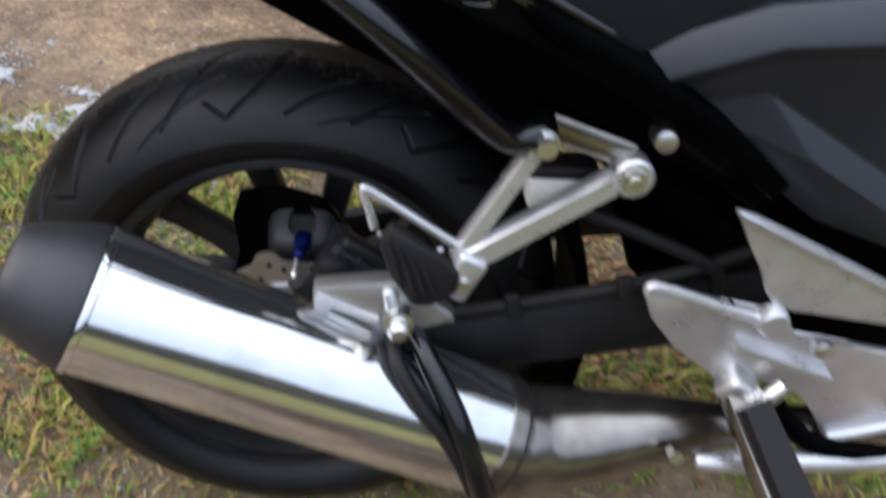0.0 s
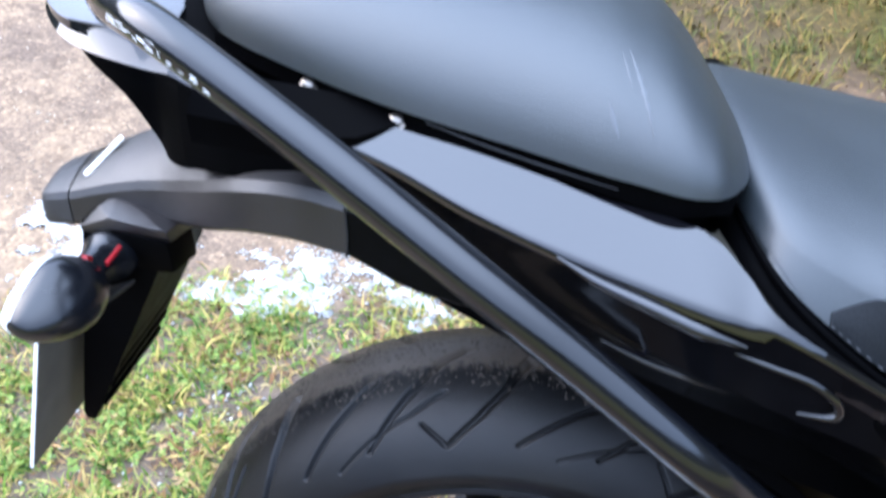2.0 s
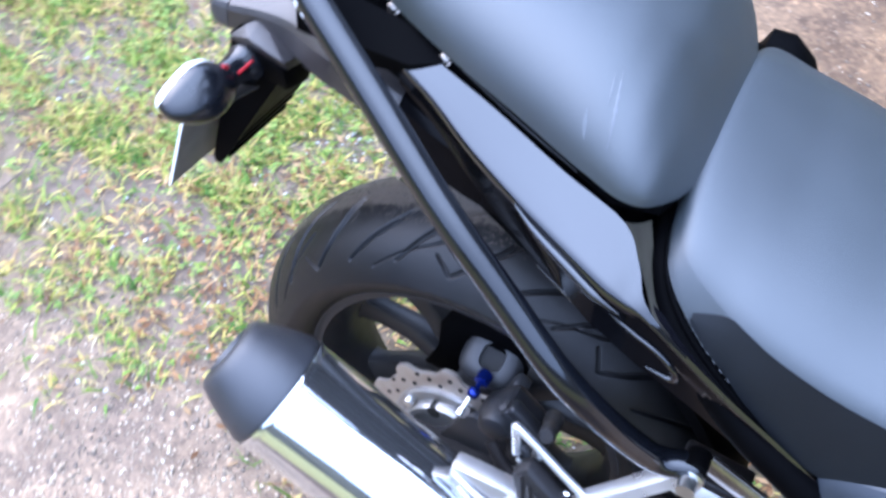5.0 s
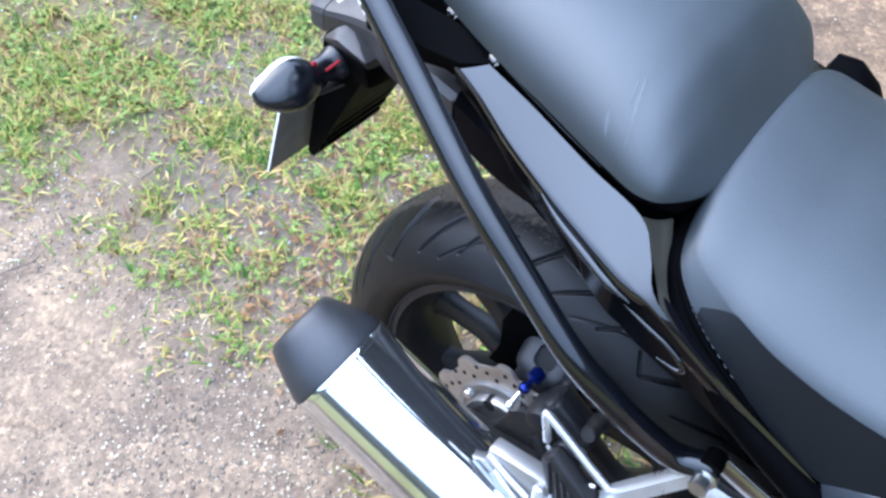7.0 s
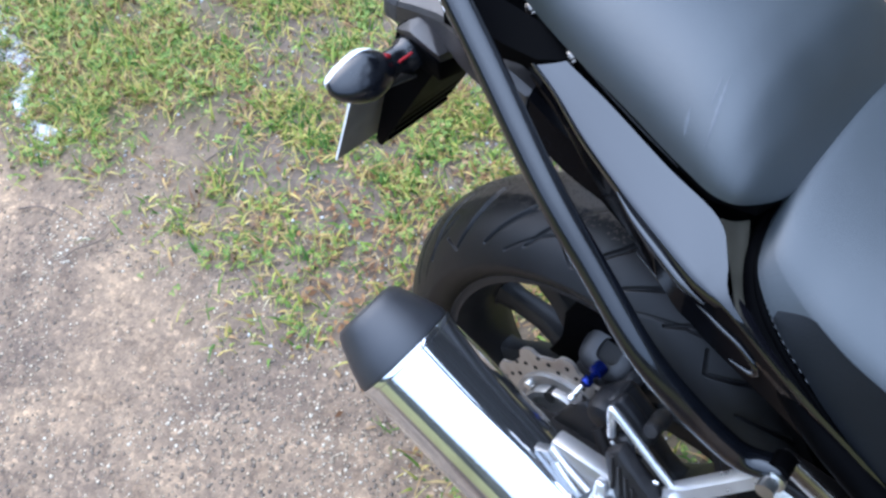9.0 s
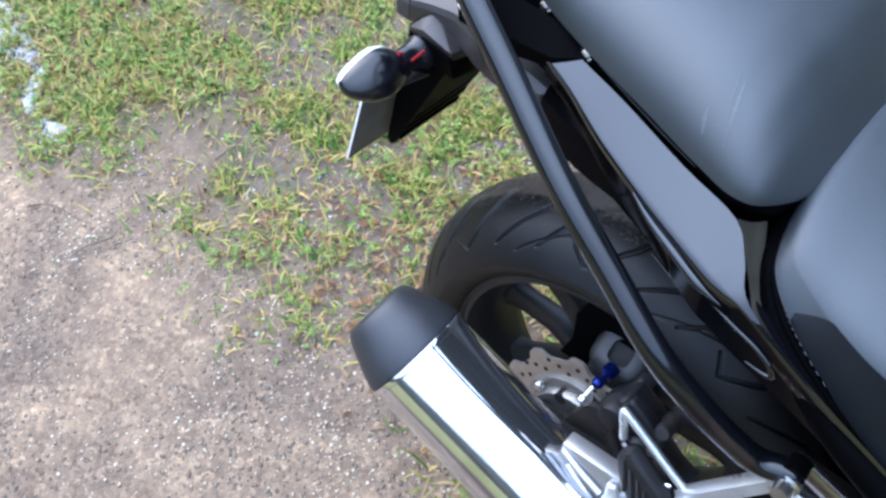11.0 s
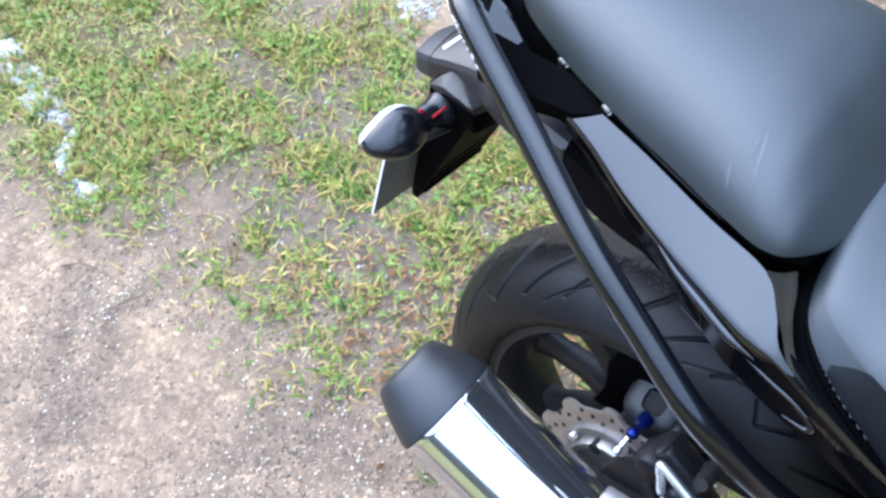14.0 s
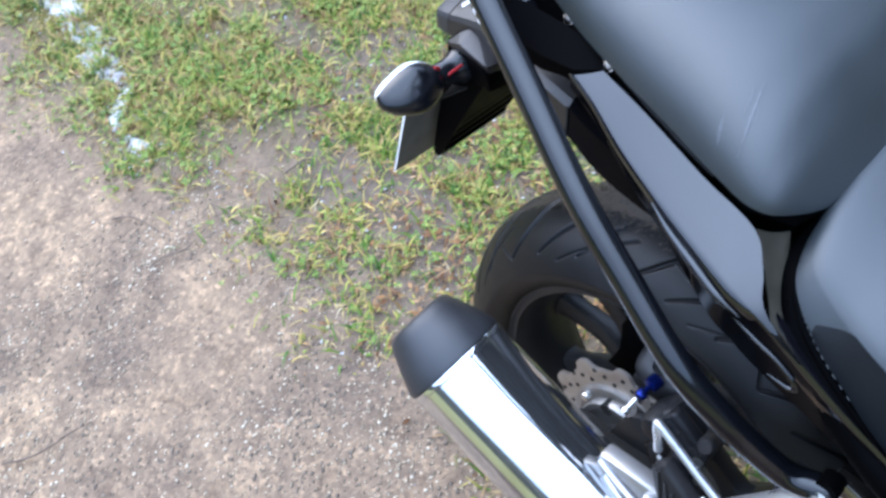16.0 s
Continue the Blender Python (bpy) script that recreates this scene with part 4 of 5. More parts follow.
# raised edges on the flank: an upper step, a loop behind the seat trim and a lower step
for line, radii in (([(0.026, -0.1775, 0.799), (0.049, -0.1850, 0.789), (0.0775, -0.1925, 0.780), (0.107, -0.1990, 0.7705), (0.130, -0.2010, 0.764)], [0.0008, 0.0030, 0.0042, 0.0048, 0.0008]),
                    ([(0.110, -0.1980, 0.764), (0.128, -0.1993, 0.7575), (0.146, -0.2008, 0.7517), (0.167, -0.2010, 0.7441), (0.182, -0.1993, 0.7323), (0.187, -0.1976, 0.7229), (0.182, -0.1971, 0.7186), (0.164, -0.1981, 0.7206)], [0.0005, 0.0013, 0.0018, 0.0023, 0.0027, 0.0030, 0.0026, 0.0008]),
                    ([(0.055, -0.1715, 0.7425), (0.0835, -0.1738, 0.7302), (0.113, -0.1839, 0.7261), (0.140, -0.1915, 0.7225)], [0.0006, 0.0017, 0.0016, 0.0005])):
    part("fairing_crease", tube(line, radii, 10), GLOSS, fairing)

# grey side cover below the rider's seat
def side_cover(sign):
    r0 = [(0.309, 0.688, -0.186), (0.405, 0.724, -0.196), (0.52, 0.735, -0.196), (0.80, 0.770, -0.19)]
    r1 = [(0.328, 0.664, -0.204), (0.412, 0.697, -0.216), (0.52, 0.702, -0.214), (0.80, 0.730, -0.205)]
    r2 = [(0.345, 0.652, -0.190), (0.415, 0.682, -0.200), (0.53, 0.688, -0.200), (0.80, 0.710, -0.195)]
    r3 = [(0.376, 0.638, -0.184), (0.421, 0.650, -0.186), (0.57, 0.560, -0.188), (0.80, 0.49, -0.188)]
    r4 = [(0.384, 0.622, -0.186), (0.470, 0.592, -0.206), (0.57, 0.532, -0.208), (0.80, 0.46, -0.205)]
    r5 = [(0.455, 0.552, -0.176), (0.50, 0.520, -0.176), (0.58, 0.49, -0.176), (0.80, 0.42, -0.176)]
    bm = bmesh.new()
    rows = [[bm.verts.new((x, sign * y, z)) for x, z, y in r] for r in (r0, r1, r2, r3, r4, r5)]
    back = [[bm.verts.new((x, sign * -0.12, z)) for x, z, y in r] for r in (r0, r5)]
    grid = [back[0]] + rows + [back[1]]
    for a, b in zip(grid, grid[1:] + grid[:1]):
        for i in range(3):
            bm.faces.new((a[i], a[i + 1], b[i + 1], b[i]))
    bm.faces.new([r[0] for r in grid])
    bm.faces.new([r[-1] for r in grid][::-1])
    bmesh.ops.bevel(bm, geom=bm.edges[:], offset=0.003, segments=2, profile=0.5, affect="EDGES", clamp_overlap=True)
    return bm


part("side_cover", side_cover(1), COVER, bike, "satin blue-grey side cover with a raised rib", smooth=30)
part("side_cover", side_cover(-1), COVER, bike, "satin blue-grey side cover with a raised rib", smooth=30)

# grab rails
RAIL = [(-0.258, -0.080, 0.904), (-0.250, -0.098, 0.912), (-0.226, -0.128, 0.913), (-0.190, -0.156, 0.906), (-0.100, -0.190, 0.857), (-0.016, -0.218, 0.805), (0.050, -0.228, 0.756), (0.106, -0.232, 0.710), (0.150, -0.218, 0.664), (0.188, -0.198, 0.622), (0.212, -0.186, 0.603), (0.240, -0.178, 0.606)]
for sign in (1, -1):
    rail = part("grab_rail", tube([(x, sign * y, z) for x, y, z in RAIL], 0.0128, 20, 8, round_ends=True), SATIN, bike, "satin black tubular grab rail with chipped paint")
    arm_rows = ((-0.190, ((-0.122, 0.880), (-0.146, 0.860), (-0.144, 0.842), (-0.110, 0.850))), (-0.130, ((-0.114, 0.869), (-0.137, 0.846), (-0.133, 0.828), (-0.102, 0.838))),
                (-0.094, ((-0.110, 0.862), (-0.135, 0.846), (-0.132, 0.834), (-0.102, 0.840))), (-0.072, ((-0.108, 0.855), (-0.122, 0.850), (-0.121, 0.842), (-0.104, 0.842))))
    part("rail_arm", loft([[(x, sign * y, z) for y, z in ring] for x, ring in arm_rows]), DARK, rail)
    if sign == 1:
        chips = bmesh.new()
        path = curve(RAIL, 12)[27:43]
        for k in range(40):
            q = random.randrange(len(path) - 1)
            c, d = path[q], (path[q + 1] - path[q]).normalized()
            out = (Vector((0.12, -0.60, 1.12)) - c).normalized()
            out = (out - d * out.dot(d)).normalized()
            edge = d.cross(out)
            if edge.x > 0:
                edge = -edge
            a = radians(random.gauss(64, 5))
            c = c + (out * math.cos(a) + edge * math.sin(a)) * 0.01282
            L_, w_ = random.uniform(0.002, 0.007), random.uniform(0.00012, 0.00026)
            tube([c - d * L_ / 2, c, c + d * L_ / 2], w_, 5, bm=chips, smooth=False)
        tagged(part("chipped_paint", chips, CHIP, rail, "bare metal chips in the paint"), kind="stuff")
for c in ((-0.0725, -0.1180, 0.8535), (-0.129, -0.1040, 0.8685)):
    part("rail_bolt", turned([(0, 0), (0, 0.0034), (0.0008, 0.0046), (0.005, 0.0046), (0.0055, 0.0066), (0.03, 0.0066)], c, (0, 0.75, -0.65), 6), STEEL, bike)

part("fairing_tip", hull([(0.135, 0.020, 0.775, 0.785), (0.142, 0.030, 0.77, 0.806), (0.165, 0.034, 0.76, 0.808), (0.19, 0.030, 0.75, 0.792), (0.21, 0.02, 0.74, 0.765)], 2.5), DARK, bike).location = (0, 0.178, 0.004)

# undertail, plate carrier, number plate, indicators
def fender_mesh(rows):
    """Sections of (x, half width, crown, shoulder, bottom) with a pitched top, a sharp shoulder and upright sides."""
    rings = []
    for x, w, c, sh, b in rows:
        half = [(0.0, c), (0.45 * w, c - 0.22 * (c - sh)), (0.80 * w, c - 0.62 * (c - sh)), (0.95 * w, sh + 0.10 * (c - sh)), (w, sh - 0.004), (0.995 * w, b + 0.004), (0.96 * w, b)]
        rings.append([(x, -u, z) for u, z in half] + [(x, u, z) for u, z in half[:0:-1]])
    return loft(rings)


FENDER = [(-0.3635, 0.035, 0.755, 0.745, 0.729), (-0.358, 0.0415, 0.759, 0.7485, 0.726), (-0.335, 0.047, 0.768, 0.754, 0.7285), (-0.305, 0.050, 0.783, 0.762, 0.731), (-0.275, 0.054, 0.794, 0.7685, 0.736), (-0.250, 0.062, 0.803, 0.773, 0.742),
          (-0.215, 0.085, 0.814, 0.785, 0.750), (-0.177, 0.108, 0.823, 0.798, 0.762), (-0.140, 0.118, 0.826, 0.801, 0.763), (-0.105, 0.122, 0.822, 0.795, 0.756), (-0.057, 0.124, 0.806, 0.779, 0.732), (0.02, 0.122, 0.785, 0.760, 0.715)]
fender = part("rear_fender", fender_mesh(resample(FENDER[2:-2], 3)), FENDER_GREY, bike, "dusty dark grey plastic rear fender with a white print", smooth=20)
part("fender_cap", fender_mesh(resample([(x - 0.0015, w * 0.985, c, sh, b - 0.001) for x, w, c, sh, b in FENDER[:3]], 3)), CAP, fender, "grey plastic end cap", smooth=20)
part("fender_front", fender_mesh(resample([(x, w * 0.995, c, sh, b) for x, w, c, sh, b in FENDER[-3:]], 3)), FLANK, fender, "black plastic front of the fender", smooth=20)
p, q = Vector((-0.3262, -0.0335, 0.7640)), Vector((-0.3050, -0.0075, 0.7855))
wide = (q - p).cross(Vector((0, 0, 1))).normalized() * 0.0028
part("fender_print", loft([[e - wide, e + wide, e + wide + Vector((0, 0, 0.0012)), e - wide + Vector((0, 0, 0.0012))] for e in (p, q)]), STICKER, fender, "white bar of print")
part("fender_seam", tube([(-0.106, -0.1222, 0.794), (-0.105, -0.1225, 0.776), (-0.106, -0.1222, 0.758)], 0.0009, 6), HOLE, fender)


def solid(points, bevel=0.0025):
    """The convex body round the points, with its edges eased."""
    bm = bmesh.new()
    for v in points:
        bm.verts.new(v)
    made_ = bmesh.ops.convex_hull(bm, input=bm.verts[:])
    bmesh.ops.delete(bm, geom=[v for v in made_["geom_interior"] if isinstance(v, bmesh.types.BMVert)], context="VERTS")
    bmesh.ops.dissolve_limit(bm, angle_limit=radians(4), verts=bm.verts[:], edges=bm.edges[:])
    bmesh.ops.bevel(bm, geom=bm.edges[:], offset=bevel, segments=2, profile=0.6, affect="EDGES", clamp_overlap=True)
    return bm


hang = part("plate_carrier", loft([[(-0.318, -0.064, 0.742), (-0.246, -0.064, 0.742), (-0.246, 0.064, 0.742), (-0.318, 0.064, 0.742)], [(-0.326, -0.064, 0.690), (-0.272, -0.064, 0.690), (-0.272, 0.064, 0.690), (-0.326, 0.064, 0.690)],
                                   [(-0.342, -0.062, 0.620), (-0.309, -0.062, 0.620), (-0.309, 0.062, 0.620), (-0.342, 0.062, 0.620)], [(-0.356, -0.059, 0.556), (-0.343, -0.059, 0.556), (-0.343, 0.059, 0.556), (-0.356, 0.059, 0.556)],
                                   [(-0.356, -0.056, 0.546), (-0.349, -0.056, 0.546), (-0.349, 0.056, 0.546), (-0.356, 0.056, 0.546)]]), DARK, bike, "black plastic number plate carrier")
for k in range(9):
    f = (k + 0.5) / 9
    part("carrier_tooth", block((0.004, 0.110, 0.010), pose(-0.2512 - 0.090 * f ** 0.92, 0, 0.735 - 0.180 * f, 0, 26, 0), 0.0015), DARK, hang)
part("bracket_tab", solid([(-0.280, -0.072, 0.700), (-0.285, -0.112, 0.704), (-0.303, -0.074, 0.692), (-0.281, -0.072, 0.696), (-0.286, -0.110, 0.700), (-0.303, -0.074, 0.688)], 0.0008), HUB, hang)
number_plate = part("number_plate", block((0.0025, 0.206, 0.160), Matrix.Translation((-0.3640, 0.0, 0.607)) @ pose(0, 0, 0, 0, 14.5, 0), 0.001), PLATE, bike, "dirty number plate seen from behind its carrier")
part("plate_edge", block((0.0030, 0.0009, 0.160), Matrix.Translation((-0.3640, -0.1032, 0.607)) @ pose(0, 0, 0, 0, 14.5, 0), 0.0005), STICKER, number_plate, "pale edge of the plate")
for sign in (1, -1):
    base = Vector((-0.2985, sign * -0.070, 0.7165))
    way = Vector((-0.07, sign * -0.99, 0.04)).normalized()
    up = (Vector((0.10, 0, 1)) - way * way.dot(Vector((0.10, 0, 1)))).normalized()
    rear = up.cross(way) * sign
    rear = rear if rear.x < 0 else -rear
    shape = resample([(0.028, 0.0105, 0.0130), (0.036, 0.0175, 0.0205), (0.047, 0.0240, 0.0265), (0.058, 0.0275, 0.0295), (0.068, 0.0278, 0.0300), (0.082, 0.0238, 0.0270), (0.097, 0.0160, 0.0200), (0.106, 0.0085, 0.0110), (0.109, 0.0035, 0.0045)], 3)

    def bulb(s_, h_, d_, angle):
        c, v = math.cos(angle), math.sin(angle)
        return base + way * s_ + rear * min(0.0165, d_ * math.copysign(abs(c) ** 1.12, c)) + up * (h_ * math.copysign(abs(v) ** 1.12, v))

    lamp = part("indicator", loft([[bulb(s_, h_, d_, 2 * math.pi * k / 40) for k in range(40)] for s_, h_, d_ in shape]), SHELL, bike, "bullet-shaped black indicator with clear lens", smooth=60)
    rims = []
    for s_, h_, d_ in shape[3:-3]:
        half = math.acos(min(0.95, 0.0085 / d_))
        skin_ = [bulb(s_, h_ * 1.03, d_ * 1.03, half * (2 * k / 16 - 1)) + rear * (0.0025 * (1 - abs(2 * k / 16 - 1))) for k in range(17)]
        rims.append(skin_ + [base + way * s_ + up * (h_ * u) + rear * 0.004 for u in (0.6, 0.0, -0.6)])
    part("indicator_lens", loft(rims), LENS, lamp, "clear lens on the rear half", smooth=60)
    part("indicator_stem", loft([[base + way * s_ + (up * math.sin(a) + rear * math.cos(a)) * r_ for a in (2 * math.pi * k / 20 for k in range(20))] for s_, r_ in ((-0.012, 0.0205), (0.004, 0.0200), (0.008, 0.0165), (0.020, 0.0145), (0.031, 0.0135), (0.036, 0.0120))]), SHELL, lamp, "black rubber stem")
    # red glints on shell and stem, modelled as short coloured bars
    part("amber_glint", tube([base + way * 0.033 + up * 0.0150 + rear * -0.004, base + way * 0.039 + up * 0.0182 + rear * -0.004], 0.0030, 8, smooth=False), RED, lamp, "red glint drawn as a short bar")
    part("stem_glint", tube([base + way * 0.006 + up * 0.0135 + rear * -0.0125, base + way * 0.025 + up * 0.0090 + rear * -0.0125], 0.0018, 8, smooth=False), RED, lamp, "red glint drawn as a short bar")
    top = [(-0.320, 0.066, 0.738), (-0.306, 0.058, 0.752), (-0.296, 0.044, 0.757), (-0.242, 0.044, 0.742), (-0.248, 0.078, 0.744), (-0.292, 0.073, 0.750)]
    part("indicator_mount", solid([(x, sign * -y, z) for x, y, z in top] + [(x * 0.99 - 0.003, sign * -(y - 0.006), z - 0.012) for x, y, z in top], 0.0015), FENDER_GREY, bike, smooth=25)
    part("mount_socket", solid([(x * 0.97 - 0.0085, sign * -(y - 0.001), z - 0.011) for x, y, z in top] + [(x * 0.93 - 0.0205, sign * -(y - 0.010), z - 0.040) for x, y, z in top], 0.003), DARK, bike)


# ---- the ground: gravel drive, a strip of weedy grass, a gravel track, rough grass beyond ----
def value_noise(x, y, scale, seed):
    rng = np.random.default_rng(seed)
    grid = rng.random((256, 256))
    u, v = x / scale, y / scale
    i, j = np.floor(u).astype(int), np.floor(v).astype(int)
    f, g = u - i, v - j
    f, g = f * f * (3 - 2 * f), g * g * (3 - 2 * g)
    a, b = grid[i % 256, j % 256], grid[(i + 1) % 256, j % 256]
    c, d = grid[i % 256, (j + 1) % 256], grid[(i + 1) % 256, (j + 1) % 256]
    return (a * (1 - f) + b * f) * (1 - g) + (c * (1 - f) + d * f) * g


def rough(x, y, scale, seed):
    return 0.55 * value_noise(x, y, scale, seed) + 0.3 * value_noise(x, y, scale / 2.3, seed + 1) + 0.15 * value_noise(x, y, scale / 5.1, seed + 2)


def turf(x, y):
    """How grassy the ground is, 0 to 1."""
    wob = (rough(x, y, 0.35, 5) - 0.5) * 0.34
    near = np.clip((y + 0.25 + wob) / 0.28, 0, 1) * np.clip((0.74 + wob - y) / 0.16, 0, 1)
    far = np.clip((y - 1.47 - 0.75 * np.clip((-0.55 - x) / 1.1, 0, 1) ** 0.6 + wob) / 0.16, 0, 1)
    across = np.clip((-1.4 + wob - y) / 0.3, 0, 1)
    return np.maximum(np.maximum(near, far), across)


def height(x, y):
    return (rough(x, y, 0.5, 11) - 0.5) * 0.012 * np.clip((np.hypot(x, y) - 0.12) / 0.3, 0, 1) + (rough(x, y, 0.05, 15) - 0.5) * 0.004 - 0.003


lines_x = np.concatenate([[-400, -120, -40, -20], np.linspace(-12, -4.1, 50), np.linspace(-4, 2.2, 330), np.linspace(2.35, 12, 60), [20, 40, 120, 400]])
lines_y = np.concatenate([[-400, -120, -40, -20], np.linspace(-12, -1.75, 66), np.linspace(-1.6, 3.2, 250), np.linspace(3.35, 12, 50), [20, 40, 120, 400]])
gx, gy = np.meshgrid(lines_x, lines_y, indexing="ij")
gz = np.where((np.abs(gx) < 6) & (np.abs(gy) < 6), height(gx, gy), 0.0)
nx, ny = gx.shape
gi, gj = np.meshgrid(np.arange(nx - 1), np.arange(ny - 1), indexing="ij")
gf = np.stack([gi * ny + gj, (gi + 1) * ny + gj, (gi + 1) * ny + gj + 1, gi * ny + gj + 1], -1).reshape(-1, 4)
gm = bpy.data.meshes.new("ground")
gm.from_pydata(np.stack([gx, gy, gz], -1).reshape(-1, 3).tolist(), [], gf.tolist())
gm.polygons.foreach_set("use_smooth", np.ones(len(gf), bool))
grassy = gm.attributes.new("grassy", "FLOAT", "POINT")
grassy.data.foreach_set("value", turf(gx, gy).ravel().astype(np.float32))
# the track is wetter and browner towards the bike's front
damp_shade = gm.attributes.new("damp_shade", "FLOAT", "POINT")
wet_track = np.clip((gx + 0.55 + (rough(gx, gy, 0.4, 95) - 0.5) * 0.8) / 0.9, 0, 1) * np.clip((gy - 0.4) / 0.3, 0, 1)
# and the unseen drive beside the bike is painted dark, to darken the flank's reflections
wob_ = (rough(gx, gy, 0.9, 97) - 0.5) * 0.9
shade_edge = -1.05 + 0.70 * np.clip((gx + 0.35) / 0.5, 0, 1) * np.clip((2.2 - gx) / 1.6, 0, 1)
drive_shade = 2.0 * np.clip((shade_edge - gy + wob_ * np.clip((-gy - 0.5) / 0.5, 0, 1)) / 0.34, 0, 1) * np.clip(1.25 + (rough(gx, gy, 1.6, 99) - 0.5) * 1.4, 0.6, 1) * np.clip(1.25 - np.hypot(gx, gy + 1.5) / 9, 0.3, 1)
damp_shade.data.foreach_set("value", (wet_track + drive_shade * np.clip((gy + 1.8) / 0.5, 0, 1)).ravel().astype(np.float32))
meadow = gm.attributes.new("meadow", "FLOAT", "POINT")
meadow.data.foreach_set("value", (turf(gx, gy) * np.clip((np.hypot(gx + 0.5, gy - 0.8) - 0.9 + (rough(gx, gy, 0.6, 98) - 0.5) * 1.2) / 0.9, 0, 1)).ravel().astype(np.float32))
# a lighter lawn on the other side of the drive
lush_ = gm.attributes.new("lush", "FLOAT", "POINT")
lush_.data.foreach_set("value", np.clip((-1.3 - gy) / 0.4, 0, 1).ravel().astype(np.float32))


def ground_material():
    m = bpy.data.materials.new("gravel_and_soil")
    m.use_nodes = True
    n, link = m.node_tree.nodes, m.node_tree.links.new
    b = n["Principled BSDF"]
    co = n.new("ShaderNodeTexCoord")

    def noise_at(scale, detail=6, rough_=0.6):
        t = n.new("ShaderNodeTexNoise")
        t.inputs["Scale"].default_value, t.inputs["Detail"].default_value, t.inputs["Roughness"].default_value = scale, detail, rough_
        link(co.outputs["Object"], t.inputs["Vector"])
        return t.outputs["Fac"]

    def ramp_of(fac, stops):
        r = n.new("ShaderNodeValToRGB")
        while len(r.color_ramp.elements) < len(stops):
            r.color_ramp.elements.new(0.5)
        for e, (p, c) in zip(r.color_ramp.elements, stops):
            e.position, e.color = p, (*c, 1)
        link(fac, r.inputs["Fac"])
        return r.outputs["Color"]

    def mixed(fac, a, c, blend="MIX"):
        x = n.new("ShaderNodeMix")
        x.data_type, x.blend_type = "RGBA", blend
        if isinstance(fac, float):
            x.inputs["Factor"].default_value = fac
        else:
            link(fac, x.inputs["Factor"])
        link(a, x.inputs["A"])
        link(c, x.inputs["B"])
        return x.outputs["Result"]

    # gravel: damp patches, sand, grains
    patches = ramp_of(noise_at(2.6, 8, 0.62), [(0.36, (0.118, 0.088, 0.067)), (0.50, (0.172, 0.127, 0.090)), (0.64, (0.255, 0.186, 0.124))])
    cell = n.new("ShaderNodeTexVoronoi")
    cell.inputs["Scale"].default_value = 115
    link(co.outputs["Object"], cell.inputs["Vector"])
    sep = n.new("ShaderNodeSeparateColor")
    link(cell.outputs["Color"], sep.inputs["Color"])
    grains = ramp_of(sep.outputs["Red"], [(0.0, (0.68, 0.66, 0.64)), (0.55, (1.0, 0.97, 0.92)), (0.90, (1.3, 1.24, 1.12)), (1.0, (1.9, 1.8, 1.6))])
    gravel = mixed(0.7, patches, grains, "MULTIPLY")
    blotch = ramp_of(noise_at(16, 6, 0.7), [(0.34, (0.62, 0.60, 0.60)), (0.52, (1.0, 1.0, 1.0)), (0.68, (1.42, 1.38, 1.30))])
    gravel = mixed(0.8, gravel, blotch, "MULTIPLY")
    grit = ramp_of(noise_at(210, 3, 0.7), [(0.33, (0.70, 0.68, 0.66)), (0.5, (1.0, 1.0, 1.0)), (0.66, (1.45, 1.40, 1.30))])
    gravel = mixed(0.7, gravel, grit, "MULTIPLY")
    soil = ramp_of(noise_at(30, 8, 0.7), [(0.3, (0.065, 0.049, 0.036)), (0.55, (0.125, 0.095, 0.070)), (0.75, (0.18, 0.135, 0.09))])
    # one mask for the damp track and the painted shade on the drive
    damp_shade_at = n.new("ShaderNodeAttribute")
    damp_shade_at.attribute_name = "damp_shade"
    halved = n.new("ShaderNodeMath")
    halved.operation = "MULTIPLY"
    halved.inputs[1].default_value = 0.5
    link(damp_shade_at.outputs["Fac"], halved.inputs[0])
    darkened = n.new("ShaderNodeMix")
    darkened.inputs["Factor"].default_value = 1.0
    darkened.data_type, darkened.blend_type = "RGBA", "MULTIPLY"
    link(ramp_of(halved.outputs["Value"], [(0.0, (1.0, 1.0, 1.0)), (0.5, (0.62, 0.55, 0.47)), (1.0, (0.20, 0.18, 0.16))]), darkened.inputs["B"])
    link(darkened.outputs["Result"], b.inputs["Base Color"])
    at = n.new("ShaderNodeAttribute")
    at.attribute_name = "grassy"
    # farther off the turf closes over the soil
    turfy = n.new("ShaderNodeAttribute")
    turfy.attribute_name = "meadow"
    lush = n.new("ShaderNodeAttribute")
    lush.attribute_name = "lush"
    sward = mixed(0.9, ramp_of(noise_at(2.2, 8, 0.7), [(0.34, (0.040, 0.044, 0.010)), (0.52, (0.092, 0.076, 0.020)), (0.68, (0.145, 0.100, 0.034))]), ramp_of(noise_at(38, 6, 0.7), [(0.3, (0.4, 0.4, 0.38)), (0.52, (1.0, 1.0, 1.0)), (0.7, (1.7, 1.65, 1.5))]), "MULTIPLY")
    lawn = ramp_of(noise_at(5, 8, 0.7), [(0.34, (0.085, 0.090, 0.024)), (0.52, (0.155, 0.140, 0.042)), (0.68, (0.215, 0.175, 0.065))])
    link(mixed(at.outputs["Fac"], gravel, mixed(lush.outputs["Fac"], mixed(turfy.outputs["Fac"], soil, sward), lawn)), darkened.inputs["A"])
    b.inputs["Roughness"].default_value = 0.8
    b.inputs["Specular IOR Level"].default_value = 0.15
    bump1, bump2 = n.new("ShaderNodeBump"), n.new("ShaderNodeBump")
    bump1.inputs["Strength"].default_value, bump1.inputs["Distance"].default_value = 0.4, 0.003
